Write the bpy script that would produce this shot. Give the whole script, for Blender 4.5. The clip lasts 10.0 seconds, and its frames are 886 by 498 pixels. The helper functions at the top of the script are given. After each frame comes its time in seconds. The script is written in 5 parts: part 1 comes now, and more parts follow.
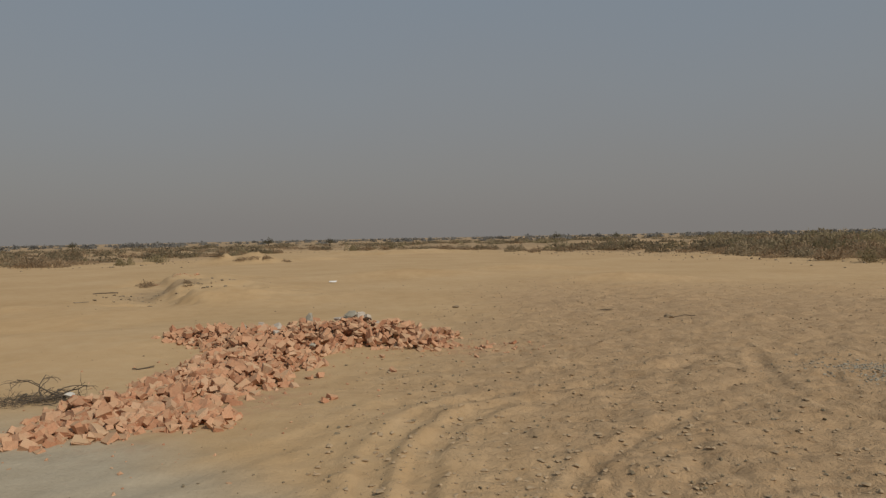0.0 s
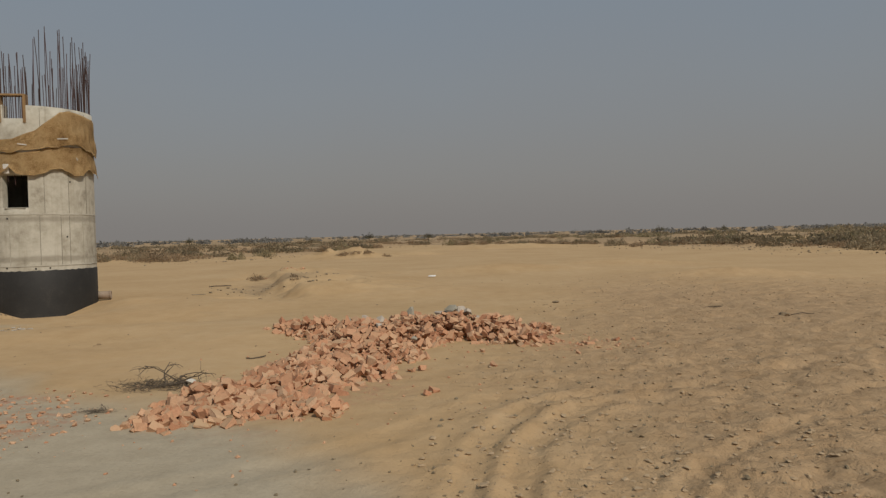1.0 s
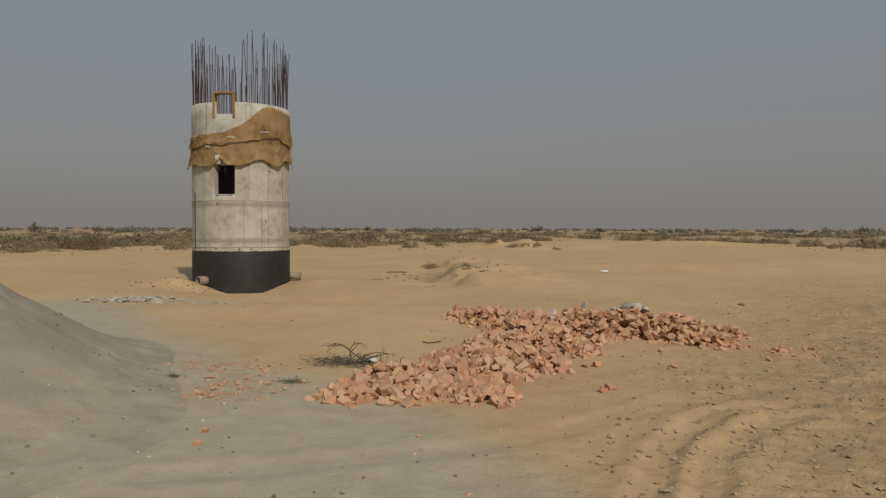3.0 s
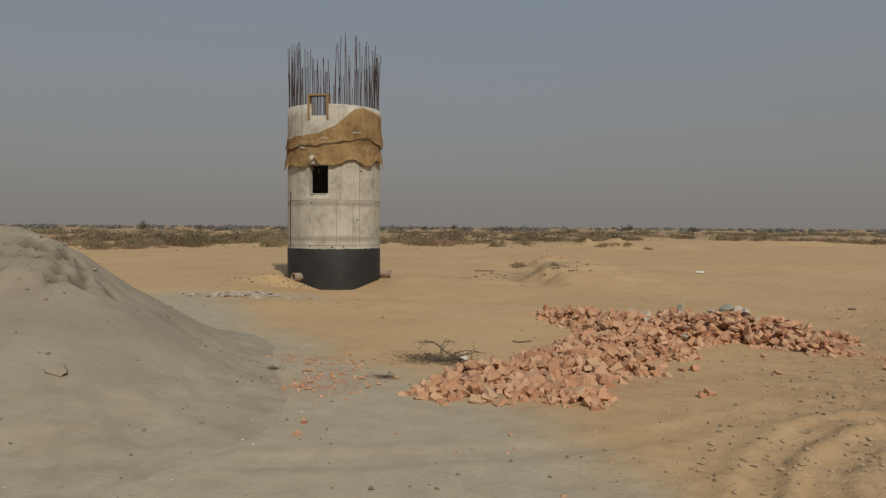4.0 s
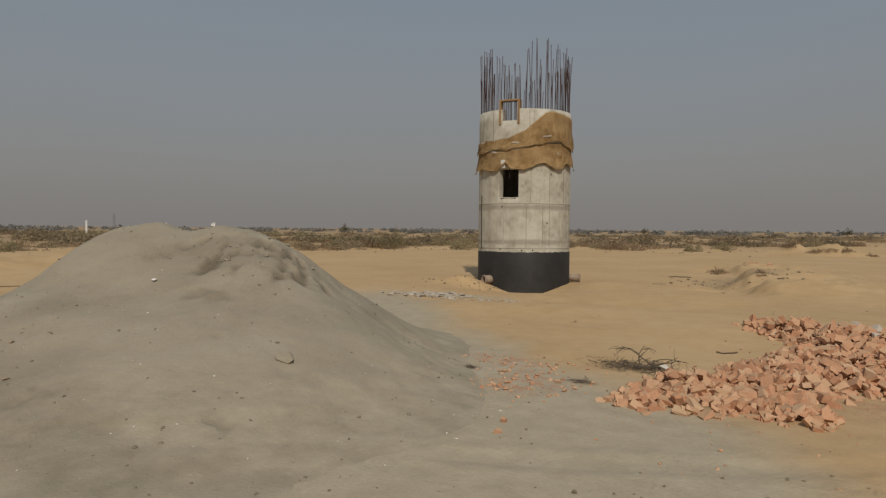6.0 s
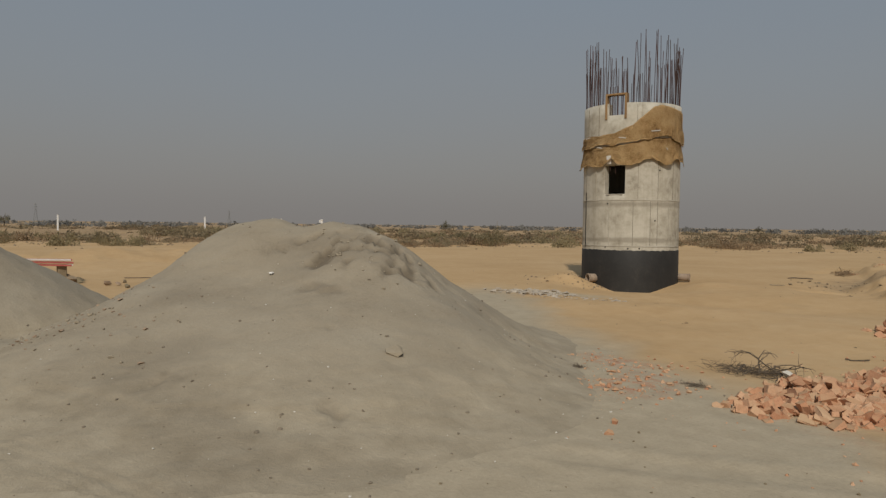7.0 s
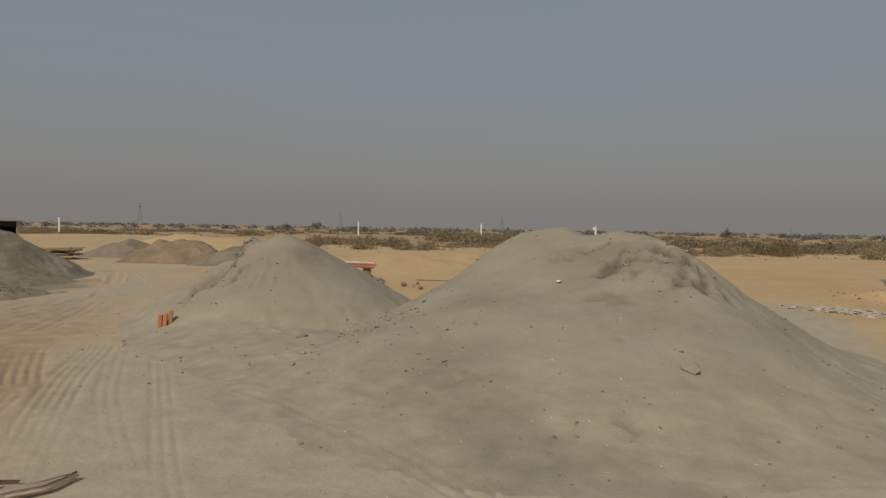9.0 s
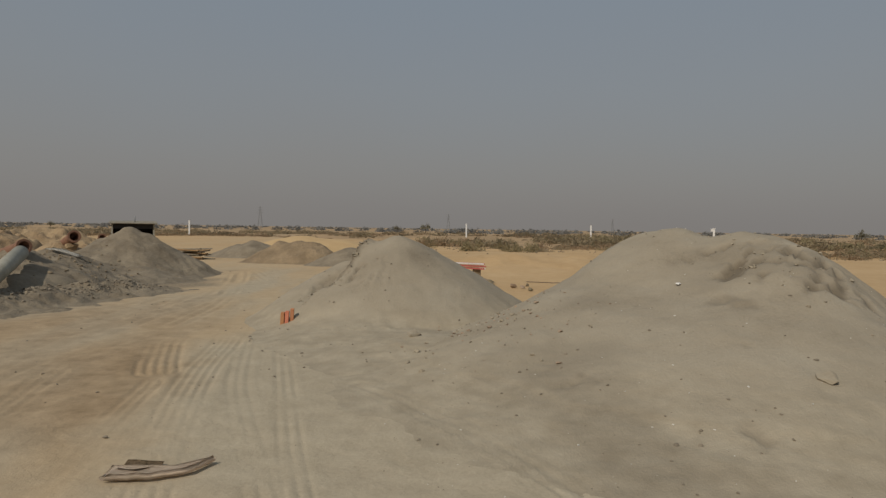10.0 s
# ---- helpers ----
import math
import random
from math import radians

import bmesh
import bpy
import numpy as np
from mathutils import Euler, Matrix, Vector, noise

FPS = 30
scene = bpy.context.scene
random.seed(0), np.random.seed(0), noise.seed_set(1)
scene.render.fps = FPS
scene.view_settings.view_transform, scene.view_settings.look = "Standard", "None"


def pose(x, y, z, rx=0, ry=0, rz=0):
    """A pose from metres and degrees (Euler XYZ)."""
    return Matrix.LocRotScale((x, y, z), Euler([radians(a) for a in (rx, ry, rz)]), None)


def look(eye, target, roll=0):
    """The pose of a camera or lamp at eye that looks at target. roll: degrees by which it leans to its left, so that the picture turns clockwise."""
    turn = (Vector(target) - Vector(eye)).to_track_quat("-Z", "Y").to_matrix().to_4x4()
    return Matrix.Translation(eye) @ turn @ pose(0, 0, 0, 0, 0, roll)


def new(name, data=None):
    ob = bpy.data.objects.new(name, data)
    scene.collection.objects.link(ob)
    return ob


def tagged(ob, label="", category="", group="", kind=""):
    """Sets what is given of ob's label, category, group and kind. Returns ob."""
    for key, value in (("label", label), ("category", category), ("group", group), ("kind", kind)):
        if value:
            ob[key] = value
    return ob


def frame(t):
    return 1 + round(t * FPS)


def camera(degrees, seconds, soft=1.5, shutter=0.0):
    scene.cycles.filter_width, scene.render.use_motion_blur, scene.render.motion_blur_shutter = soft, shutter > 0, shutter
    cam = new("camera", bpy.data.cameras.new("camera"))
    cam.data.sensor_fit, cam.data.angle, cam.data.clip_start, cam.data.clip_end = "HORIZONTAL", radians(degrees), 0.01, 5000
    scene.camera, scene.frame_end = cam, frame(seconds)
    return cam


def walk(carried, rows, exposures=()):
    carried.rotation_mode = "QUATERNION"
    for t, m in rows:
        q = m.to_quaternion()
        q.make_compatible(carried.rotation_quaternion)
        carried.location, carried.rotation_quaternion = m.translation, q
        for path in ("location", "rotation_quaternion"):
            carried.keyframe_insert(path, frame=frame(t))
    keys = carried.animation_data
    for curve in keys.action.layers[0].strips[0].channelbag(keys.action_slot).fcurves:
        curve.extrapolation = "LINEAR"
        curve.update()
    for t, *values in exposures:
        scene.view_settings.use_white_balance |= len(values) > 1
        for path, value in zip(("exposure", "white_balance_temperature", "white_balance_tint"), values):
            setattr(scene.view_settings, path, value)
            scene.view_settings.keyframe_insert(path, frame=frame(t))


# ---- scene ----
cam = camera(64.97, 10.0, soft=1.35)
# seconds, eye x y z, yaw to the left, pitch, roll
ROWS = [
    (0.0, -0.000, -0.000, 1.905, 0.00, -0.97, -1.15),
    (0.5, -0.019, 0.000, 1.910, 4.33, -1.15, -1.44),
    (1.0, -0.046, -0.004, 1.908, 8.01, -1.24, -1.41),
    (1.5, -0.072, -0.017, 1.911, 11.75, -1.32, -1.13),
    (2.0, -0.114, 0.001, 1.901, 14.96, -1.40, -0.65),
    (2.5, -0.141, -0.015, 1.897, 18.27, -1.56, -0.11),
    (4.0, -0.232, -0.066, 1.893, 28.89, -1.85, 0.33),
    (4.5, -0.244, -0.103, 1.900, 32.29, -1.82, 0.46),
    (5.0, -0.258, -0.140, 1.898, 35.98, -1.76, 0.44),
    (5.5, -0.276, -0.175, 1.895, 40.03, -1.63, 0.43),
    (7.0, -0.390, -0.258, 1.876, 52.28, -1.96, 0.68),
    (7.5, -0.397, -0.325, 1.893, 56.86, -2.00, 0.94),
    (8.0, -0.412, -0.404, 1.901, 62.52, -1.92, 1.10),
    (8.5, -0.463, -0.434, 1.894, 68.58, -1.77, 0.98),
    (9.0, -0.452, -0.514, 1.910, 74.19, -1.72, 0.95),
    (9.5, -0.467, -0.563, 1.902, 78.57, -1.77, 1.12),
    (10.0, -0.462, -0.592, 1.890, 83.01, -1.69, 0.86),
]


def heading(yaw, pitch):
    a, p = radians(yaw), radians(pitch)
    return Vector((-math.sin(a) * math.cos(p), math.cos(a) * math.cos(p), math.sin(p)))


walk(cam, [(t, look((x, y, z), Vector((x, y, z)) + heading(yaw, pitch), roll)) for t, x, y, z, yaw, pitch, roll in ROWS],
     exposures=[(0.0, 0.0), (10.0, 0.0)])

# ---- light: hazy afternoon, sun behind the camera ----
SUN_AZ, SUN_EL = 227.0, 42.0          # azimuth to the left of +y
world = bpy.data.worlds.new("sky")
scene.world = world
world.use_nodes = True
wt = world.node_tree
wt.nodes.clear()
w_out = wt.nodes.new("ShaderNodeOutputWorld")
w_bg = wt.nodes.new("ShaderNodeBackground")
w_sky = wt.nodes.new("ShaderNodeTexSky")
w_sky.sky_type, w_sky.sun_disc = "NISHITA", False
w_sky.sun_elevation, w_sky.sun_rotation = radians(SUN_EL), radians(-SUN_AZ)
w_sky.air_density, w_sky.dust_density, w_sky.ozone_density = 1.2, 4.0, 1.5
w_geo = wt.nodes.new("ShaderNodeTexCoord")
w_sep = wt.nodes.new("ShaderNodeSeparateXYZ")
w_ramp = wt.nodes.new("ShaderNodeValToRGB")
w_noise = wt.nodes.new("ShaderNodeTexNoise")
w_noise.inputs["Scale"].default_value = 2.2
w_noise.inputs["Detail"].default_value = 3.0
w_mix = wt.nodes.new("ShaderNodeMix")
w_mix.data_type = "RGBA"
w_mix.inputs["Factor"].default_value = 0.82
w_scale = wt.nodes.new("ShaderNodeVectorMath")
w_scale.operation = "SCALE"
w_scale.inputs["Scale"].default_value = 0.06
w_add = wt.nodes.new("ShaderNodeMath")
w_add.operation = "MULTIPLY_ADD"
w_add.inputs[1].default_value, w_add.inputs[2].default_value = 0.10, -0.05
w_sum = wt.nodes.new("ShaderNodeMath")
w_sum.operation = "ADD"
cr = w_ramp.color_ramp
cr.elements[0].position, cr.elements[0].color = 0.0, (0.246, 0.231, 0.219, 1)
cr.elements[1].position, cr.elements[1].color = 1.0, (0.245, 0.305, 0.370, 1)
for pos_, col_ in ((0.10, (0.247, 0.241, 0.237, 1)), (0.20, (0.243, 0.257, 0.270, 1)), (0.34, (0.228, 0.265, 0.304, 1))):
    e_ = cr.elements.new(pos_)
    e_.color = col_
wt.links.new(w_geo.outputs["Generated"], w_sep.inputs[0])
wt.links.new(w_geo.outputs["Generated"], w_noise.inputs["Vector"])
wt.links.new(w_noise.outputs["Fac"], w_add.inputs[0])
wt.links.new(w_sep.outputs["Z"], w_sum.inputs[0])
wt.links.new(w_add.outputs[0], w_sum.inputs[1])
wt.links.new(w_sum.outputs[0], w_ramp.inputs["Fac"])
wt.links.new(w_sky.outputs[0], w_scale.inputs[0])
wt.links.new(w_scale.outputs[0], w_mix.inputs[6])
wt.links.new(w_ramp.outputs[0], w_mix.inputs[7])
wt.links.new(w_mix.outputs[2], w_bg.inputs["Color"])
wt.links.new(w_bg.outputs[0], w_out.inputs["Surface"])
w_bg.inputs["Strength"].default_value = 1.0

sun = new("sun", bpy.data.lights.new("sun", "SUN"))
sun.data.energy, sun.data.angle, sun.data.color = 2.6, radians(1.5), (1.0, 0.92, 0.80)
sun_from = Vector((-math.sin(radians(SUN_AZ)) * math.cos(radians(SUN_EL)), math.cos(radians(SUN_AZ)) * math.cos(radians(SUN_EL)), math.sin(radians(SUN_EL))))
sun.matrix_world = look(sun_from * 200, (0, 0, 0))

rng = random.Random(7)


# ---- materials ----
def link_math(nt, op, a, b=None, c=None):
    n = nt.nodes.new("ShaderNodeMath")
    n.operation = op
    for i, v in enumerate((a, b, c)):
        if v is None:
            continue
        if isinstance(v, (int, float)):
            n.inputs[i].default_value = v
        else:
            nt.links.new(v, n.inputs[i])
    return n.outputs[0]


def blank(name):
    m = bpy.data.materials.new(name)
    m.use_nodes = True
    nt = m.node_tree
    return m, nt, nt.nodes["Principled BSDF"]


def tex(nt, scale, detail=4.0, rough=0.6, space="Object", distort=0.0, stretch=None):
    tc = nt.nodes.new("ShaderNodeTexCoord")
    n = nt.nodes.new("ShaderNodeTexNoise")
    n.inputs["Scale"].default_value, n.inputs["Detail"].default_value = scale, detail
    n.inputs["Roughness"].default_value, n.inputs["Distortion"].default_value = rough, distort
    src = tc.outputs[space]
    if stretch:
        mp = nt.nodes.new("ShaderNodeMapping")
        mp.inputs["Scale"].default_value = stretch
        nt.links.new(src, mp.inputs["Vector"])
        src = mp.outputs[0]
    nt.links.new(src, n.inputs["Vector"])
    return n.outputs["Fac"]


def ramp(nt, fac, stops):
    r = nt.nodes.new("ShaderNodeValToRGB")
    els = r.color_ramp.elements
    while len(els) < len(stops):
        els.new(0.5)
    for el, (p, c) in zip(els, stops):
        el.position, el.color = p, (*c, 1) if len(c) == 3 else c
    nt.links.new(fac, r.inputs["Fac"])
    return r.outputs[0]


def blend(nt, fac, a, b, mode="MIX"):
    n = nt.nodes.new("ShaderNodeMix")
    n.data_type, n.blend_type = "RGBA", mode
    for sock, v in ((n.inputs[0], fac), (n.inputs[6], a), (n.inputs[7], b)):
        if isinstance(v, (int, float)):
            sock.default_value = v
        elif isinstance(v, tuple):
            sock.default_value = (*v, 1)
        else:
            nt.links.new(v, sock)
    return n.outputs[2]


def bump(nt, bsdf, heights):
    """heights: (socket, strength, distance) from coarse to fine."""
    prev = None
    for h, s, d in heights:
        b = nt.nodes.new("ShaderNodeBump")
        b.inputs["Strength"].default_value, b.inputs["Distance"].default_value = s, d
        nt.links.new(h, b.inputs["Height"])
        if prev:
            nt.links.new(prev, b.inputs["Normal"])
        prev = b.outputs[0]
    nt.links.new(prev, bsdf.inputs["Normal"])


def surface(name, stops, scale=3.0, rough=0.9, fine=40.0, relief=0.3, depth=0.01, metal=0.0, per_piece=0.0, stretch=None):
    """A two-scale mottled surface."""
    m, nt, b = blank(name)
    n1, n2 = tex(nt, scale, 5, 0.65, stretch=stretch), tex(nt, fine, 4, 0.7)
    mixed = link_math(nt, "MULTIPLY_ADD", n2, 0.35, link_math(nt, "MULTIPLY", n1, 0.72))
    col = ramp(nt, mixed, stops)
    if per_piece:
        oi = nt.nodes.new("ShaderNodeObjectInfo")
        hsv = nt.nodes.new("ShaderNodeHueSaturation")
        nt.links.new(link_math(nt, "MULTIPLY_ADD", oi.outputs["Random"], per_piece, 1 - per_piece / 2), hsv.inputs["Value"])
        nt.links.new(link_math(nt, "MULTIPLY_ADD", oi.outputs["Random"], -0.03, 0.515), hsv.inputs["Hue"])
        nt.links.new(col, hsv.inputs["Color"])
        col = hsv.outputs[0]
    nt.links.new(col, b.inputs["Base Color"])
    b.inputs["Roughness"].default_value, b.inputs["Metallic"].default_value = rough, metal
    bump(nt, b, [(n1, relief, depth * 3), (n2, relief, depth)])
    return m


def ground_material():
    """Tan desert sand with a spill of grey building sand and trampled, pebbly patches, by attributes."""
    m, nt, b = blank("desert_sand")
    at1, at2 = nt.nodes.new("ShaderNodeAttribute"), nt.nodes.new("ShaderNodeAttribute")
    at1.attribute_name, at2.attribute_name = "grey", "worn"
    big, mid, fine = tex(nt, 0.25, 5, 0.6), tex(nt, 2.6, 6, 0.65), tex(nt, 28, 5, 0.75)
    tan = ramp(nt, link_math(nt, "MULTIPLY_ADD", mid, 0.45, link_math(nt, "MULTIPLY", big, 0.6)),
               [(0.30, (0.385, 0.252, 0.124)), (0.5, (0.452, 0.306, 0.160)), (0.72, (0.505, 0.358, 0.202))])
    soil = ramp(nt, mid, [(0.3, (0.355, 0.234, 0.127)), (0.7, (0.480, 0.330, 0.191))])
    grey = ramp(nt, link_math(nt, "MULTIPLY_ADD", fine, 0.4, link_math(nt, "MULTIPLY", mid, 0.6)),
                [(0.3, (0.318, 0.264, 0.184)), (0.7, (0.445, 0.378, 0.275))])
    c = blend(nt, at2.outputs["Fac"], tan, soil)
    c = blend(nt, at1.outputs["Fac"], c, grey)
    at5 = nt.nodes.new("ShaderNodeAttribute")
    at5.attribute_name = "cover"
    c = blend(nt, at5.outputs["Fac"], c, ramp(nt, mid, [(0.32, (0.215, 0.150, 0.085)), (0.52, (0.300, 0.215, 0.128)), (0.72, (0.390, 0.282, 0.170))]))
    at4 = nt.nodes.new("ShaderNodeAttribute")
    at4.attribute_name = "gravel"
    stones = ramp(nt, tex(nt, 13, 5, 0.75), [(0.36, (0.125, 0.096, 0.064)), (0.52, (0.215, 0.172, 0.118)), (0.66, (0.310, 0.256, 0.180))])
    c = blend(nt, link_math(nt, "MULTIPLY", at4.outputs["Fac"], 0.8), c, stones)
    at3 = nt.nodes.new("ShaderNodeAttribute")
    at3.attribute_name = "dust"
    c = blend(nt, link_math(nt, "MULTIPLY", at3.outputs["Fac"], ramp(nt, tex(nt, 4.5, 5, 0.7), [(0.46, (0.0, 0.0, 0.0)), (0.62, (1, 1, 1))])), c, (0.400, 0.200, 0.120))
    clod = tex(nt, 5.5, 6, 0.72, distort=0.4)
    spots = ramp(nt, clod, [(0.33, (0.74, 0.71, 0.68)), (0.43, (1, 1, 1)), (0.62, (1, 1, 1)), (0.72, (1.08, 1.07, 1.05))])
    c = blend(nt, at2.outputs["Fac"], c, blend(nt, 1.0, c, spots, "MULTIPLY"))
    grit = ramp(nt, fine, [(0.30, (0.62, 0.62, 0.62)), (0.42, (1, 1, 1)), (0.70, (1, 1, 1)), (0.82, (1.12, 1.1, 1.06))])
    c = blend(nt, link_math(nt, "MULTIPLY_ADD", at2.outputs["Fac"], 0.6, 0.25), c, blend(nt, 1.0, c, grit, "MULTIPLY"))
    nt.links.new(c, b.inputs["Base Color"])
    b.inputs["Roughness"].default_value = 0.95
    b.inputs["Specular IOR Level"].default_value = 0.2
    ripple = tex(nt, 1.6, 5, 0.6, distort=0.6)
    bump(nt, b, [(ripple, 0.30, 0.08), (mid, 0.3, 0.05), (link_math(nt, "MULTIPLY", clod, link_math(nt, "MULTIPLY_ADD", at2.outputs["Fac"], 1.0, 0.05)), 0.9, 0.085), (fine, 0.5, 0.014)])
    return m


M_GROUND = ground_material()
M_GREYSAND = surface("grey_sand", [(0.33, (0.195, 0.158, 0.108)), (0.47, (0.272, 0.228, 0.163)), (0.60, (0.302, 0.257, 0.188)), (0.75, (0.345, 0.299, 0.224))], 0.75, 0.95, 30, 0.6, 0.020)


def add_damp_shade(m):
    """Damp dark crust, painted runnel shade, dry pale spill, from the heap's own attributes."""
    nt = m.node_tree
    b = nt.nodes["Principled BSDF"]
    base = b.inputs["Base Color"].links[0].from_socket
    a1, a2 = nt.nodes.new("ShaderNodeAttribute"), nt.nodes.new("ShaderNodeAttribute")
    a1.attribute_name, a2.attribute_name = "damp", "dry"
    pale = ramp(nt, tex(nt, 2.6, 6, 0.65), [(0.3, (0.270, 0.223, 0.153)), (0.7, (0.383, 0.324, 0.233))])
    c = blend(nt, a2.outputs["Fac"], base, pale)
    # one dark colour for damp sand and for shade painted into grooves
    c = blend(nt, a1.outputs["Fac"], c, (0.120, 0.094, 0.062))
    nt.links.new(c, b.inputs["Base Color"])


add_damp_shade(M_GREYSAND)
M_GRAVEL = surface("dark_gravel", [(0.34, (0.120, 0.092, 0.060)), (0.5, (0.190, 0.152, 0.103)), (0.68, (0.265, 0.218, 0.152))], 1.3, 0.95, 22, 0.7, 0.04)
M_BROWNSOIL = surface("brown_soil", [(0.33, (0.150, 0.105, 0.060)), (0.5, (0.220, 0.158, 0.092)), (0.72, (0.330, 0.240, 0.142))], 0.8, 0.95, 12, 0.9, 0.05)
M_DUGSAND = surface("dug_earth", [(0.36, (0.165, 0.110, 0.060)), (0.5, (0.275, 0.190, 0.106)), (0.68, (0.400, 0.290, 0.168))], 0.7, 0.95, 14, 0.9, 0.05)
M_TANSAND = surface("yellow_sand", [(0.3, (0.400, 0.265, 0.125)), (0.7, (0.500, 0.350, 0.180))], 0.6, 0.95, 30, 0.3, 0.02)


def concrete_material():
    m, nt, b = blank("raw_concrete")
    tc = nt.nodes.new("ShaderNodeTexCoord")
    sep = nt.nodes.new("ShaderNodeSeparateXYZ")
    nt.links.new(tc.outputs["Object"], sep.inputs[0])
    big, mid, fine = tex(nt, 0.9, 5, 0.65, distort=0.5), tex(nt, 3.2, 5, 0.7), tex(nt, 26, 4, 0.7)
    runs = tex(nt, 2.6, 4, 0.6, stretch=(1, 1, 0.06))
    base = ramp(nt, link_math(nt, "MULTIPLY_ADD", mid, 0.45, link_math(nt, "MULTIPLY", big, 0.6)),
                [(0.36, (0.235, 0.207, 0.160)), (0.46, (0.375, 0.345, 0.280)), (0.56, (0.465, 0.434, 0.362)), (0.72, (0.550, 0.518, 0.445))])
    c = blend(nt, 0.8, base, blend(nt, 1.0, base, ramp(nt, runs, [(0.30, (0.66, 0.63, 0.58)), (0.46, (1, 1, 1)), (0.62, (1, 1, 1)), (0.74, (1.16, 1.15, 1.13))]), "MULTIPLY"))
    for z_, w_ in ((2.70, 0.30), (4.35, 0.35), (1.42, 0.25)):
        off = link_math(nt, "ABSOLUTE", link_math(nt, "SUBTRACT", sep.outputs["Z"], z_))
        near_ = link_math(nt, "SUBTRACT", 1.0, link_math(nt, "DIVIDE", off, w_))
        stain = ramp(nt, link_math(nt, "MULTIPLY", link_math(nt, "MAXIMUM", near_, 0.0), big), [(0.28, (0, 0, 0)), (0.42, (1, 1, 1))])
        c = blend(nt, link_math(nt, "MULTIPLY", stain, 0.55), c, (0.205, 0.180, 0.138))
    nt.links.new(c, b.inputs["Base Color"])
    b.inputs["Roughness"].default_value = 0.9
    bump(nt, b, [(mid, 0.25, 0.02), (fine, 0.3, 0.006)])
    return m


M_CONCRETE = concrete_material()
M_LAITANCE = surface("pale_concrete_seam", [(0.3, (0.30, 0.27, 0.215)), (0.7, (0.44, 0.41, 0.345))], 4, 0.9, 30, 0.3, 0.004)
M_SEAM = surface("dark_concrete_seam", [(0.3, (0.150, 0.133, 0.103)), (0.7, (0.255, 0.232, 0.187))], 3, 0.9, 30, 0.3, 0.004)
M_BITUMEN = surface("bitumen_coating", [(0.3, (0.010, 0.010, 0.010)), (0.6, (0.020, 0.019, 0.018)), (0.8, (0.045, 0.040, 0.034))], 2.2, 0.62, 18, 0.3, 0.006)
M_BURLAP = surface("wet_jute_sacking", [(0.36, (0.210, 0.118, 0.045)), (0.45, (0.390, 0.240, 0.098)), (0.54, (0.530, 0.355, 0.165)), (0.72, (0.640, 0.465, 0.250))], 1.5, 0.95, 26, 1.0, 0.022)
M_REBAR = surface("rusted_steel", [(0.3, (0.030, 0.016, 0.014)), (0.7, (0.075, 0.038, 0.030))], 9, 0.85, 80, 0.3, 0.002, metal=0.0, per_piece=0.6)


def brick_material(name, by_island):
    """Broken clay brick, from salmon to pale orange, with sand dust lying on its upper faces."""
    m, nt, b = blank(name)
    geo, oi = nt.nodes.new("ShaderNodeNewGeometry"), nt.nodes.new("ShaderNodeObjectInfo")
    n1, n2 = tex(nt, 7, 5, 0.65), tex(nt, 60, 4, 0.7)
    own = geo.outputs["Random Per Island"] if by_island else oi.outputs["Random"]
    f = link_math(nt, "MULTIPLY_ADD", own, 0.62, link_math(nt, "MULTIPLY", n1, 0.38))
    c = ramp(nt, f, [(0.08, (0.270, 0.130, 0.076)), (0.22, (0.430, 0.212, 0.122)), (0.45, (0.500, 0.270, 0.160)), (0.68, (0.545, 0.325, 0.200)), (0.88, (0.560, 0.390, 0.260))])
    c = blend(nt, 0.6, c, blend(nt, 1.0, c, ramp(nt, n2, [(0.32, (0.70, 0.66, 0.62)), (0.5, (1, 1, 1)), (0.7, (1.12, 1.12, 1.12))]), "MULTIPLY"))
    sep = nt.nodes.new("ShaderNodeSeparateXYZ")
    nt.links.new(geo.outputs["Normal"], sep.inputs[0])
    lying = ramp(nt, link_math(nt, "MULTIPLY_ADD", n1, 0.5, link_math(nt, "MULTIPLY", sep.outputs["Z"], 0.75)), [(0.60, (0, 0, 0)), (1.05, (1, 1, 1))])
    c = blend(nt, link_math(nt, "MULTIPLY", lying, 0.7), c, (0.440, 0.300, 0.175))
    nt.links.new(c, b.inputs["Base Color"])
    b.inputs["Roughness"].default_value = 0.95
    b.inputs["Specular IOR Level"].default_value = 0.15
    bump(nt, b, [(n1, 0.5, 0.02), (n2, 0.5, 0.006)])
    return m


M_BRICK = brick_material("broken_brick", False)
M_BRICKBULK = brick_material("brick_bulk", True)
M_BRICKORANGE = surface("orange_brick", [(0.3, (0.400, 0.150, 0.070)), (0.7, (0.520, 0.225, 0.115))], 7, 0.9, 60, 0.3, 0.004, per_piece=0.35)
M_CHUNK = surface("concrete_chunk", [(0.3, (0.250, 0.212, 0.160)), (0.7, (0.460, 0.405, 0.325))], 6, 0.92, 40, 0.4, 0.008, per_piece=0.4)
M_STONE = surface("dark_clod", [(0.3, (0.170, 0.130, 0.085)), (0.7, (0.300, 0.228, 0.148))], 8, 0.95, 50, 0.4, 0.006, per_piece=0.5)
M_WOOD = surface("weathered_plank", [(0.3, (0.170, 0.095, 0.038)), (0.7, (0.340, 0.215, 0.100))], 5, 0.85, 50, 0.3, 0.004, stretch=(1, 1, 0.15))
M_GREYWOOD = surface("grey_timber", [(0.3, (0.120, 0.100, 0.072)), (0.7, (0.300, 0.265, 0.200))], 5, 0.9, 50, 0.3, 0.004)
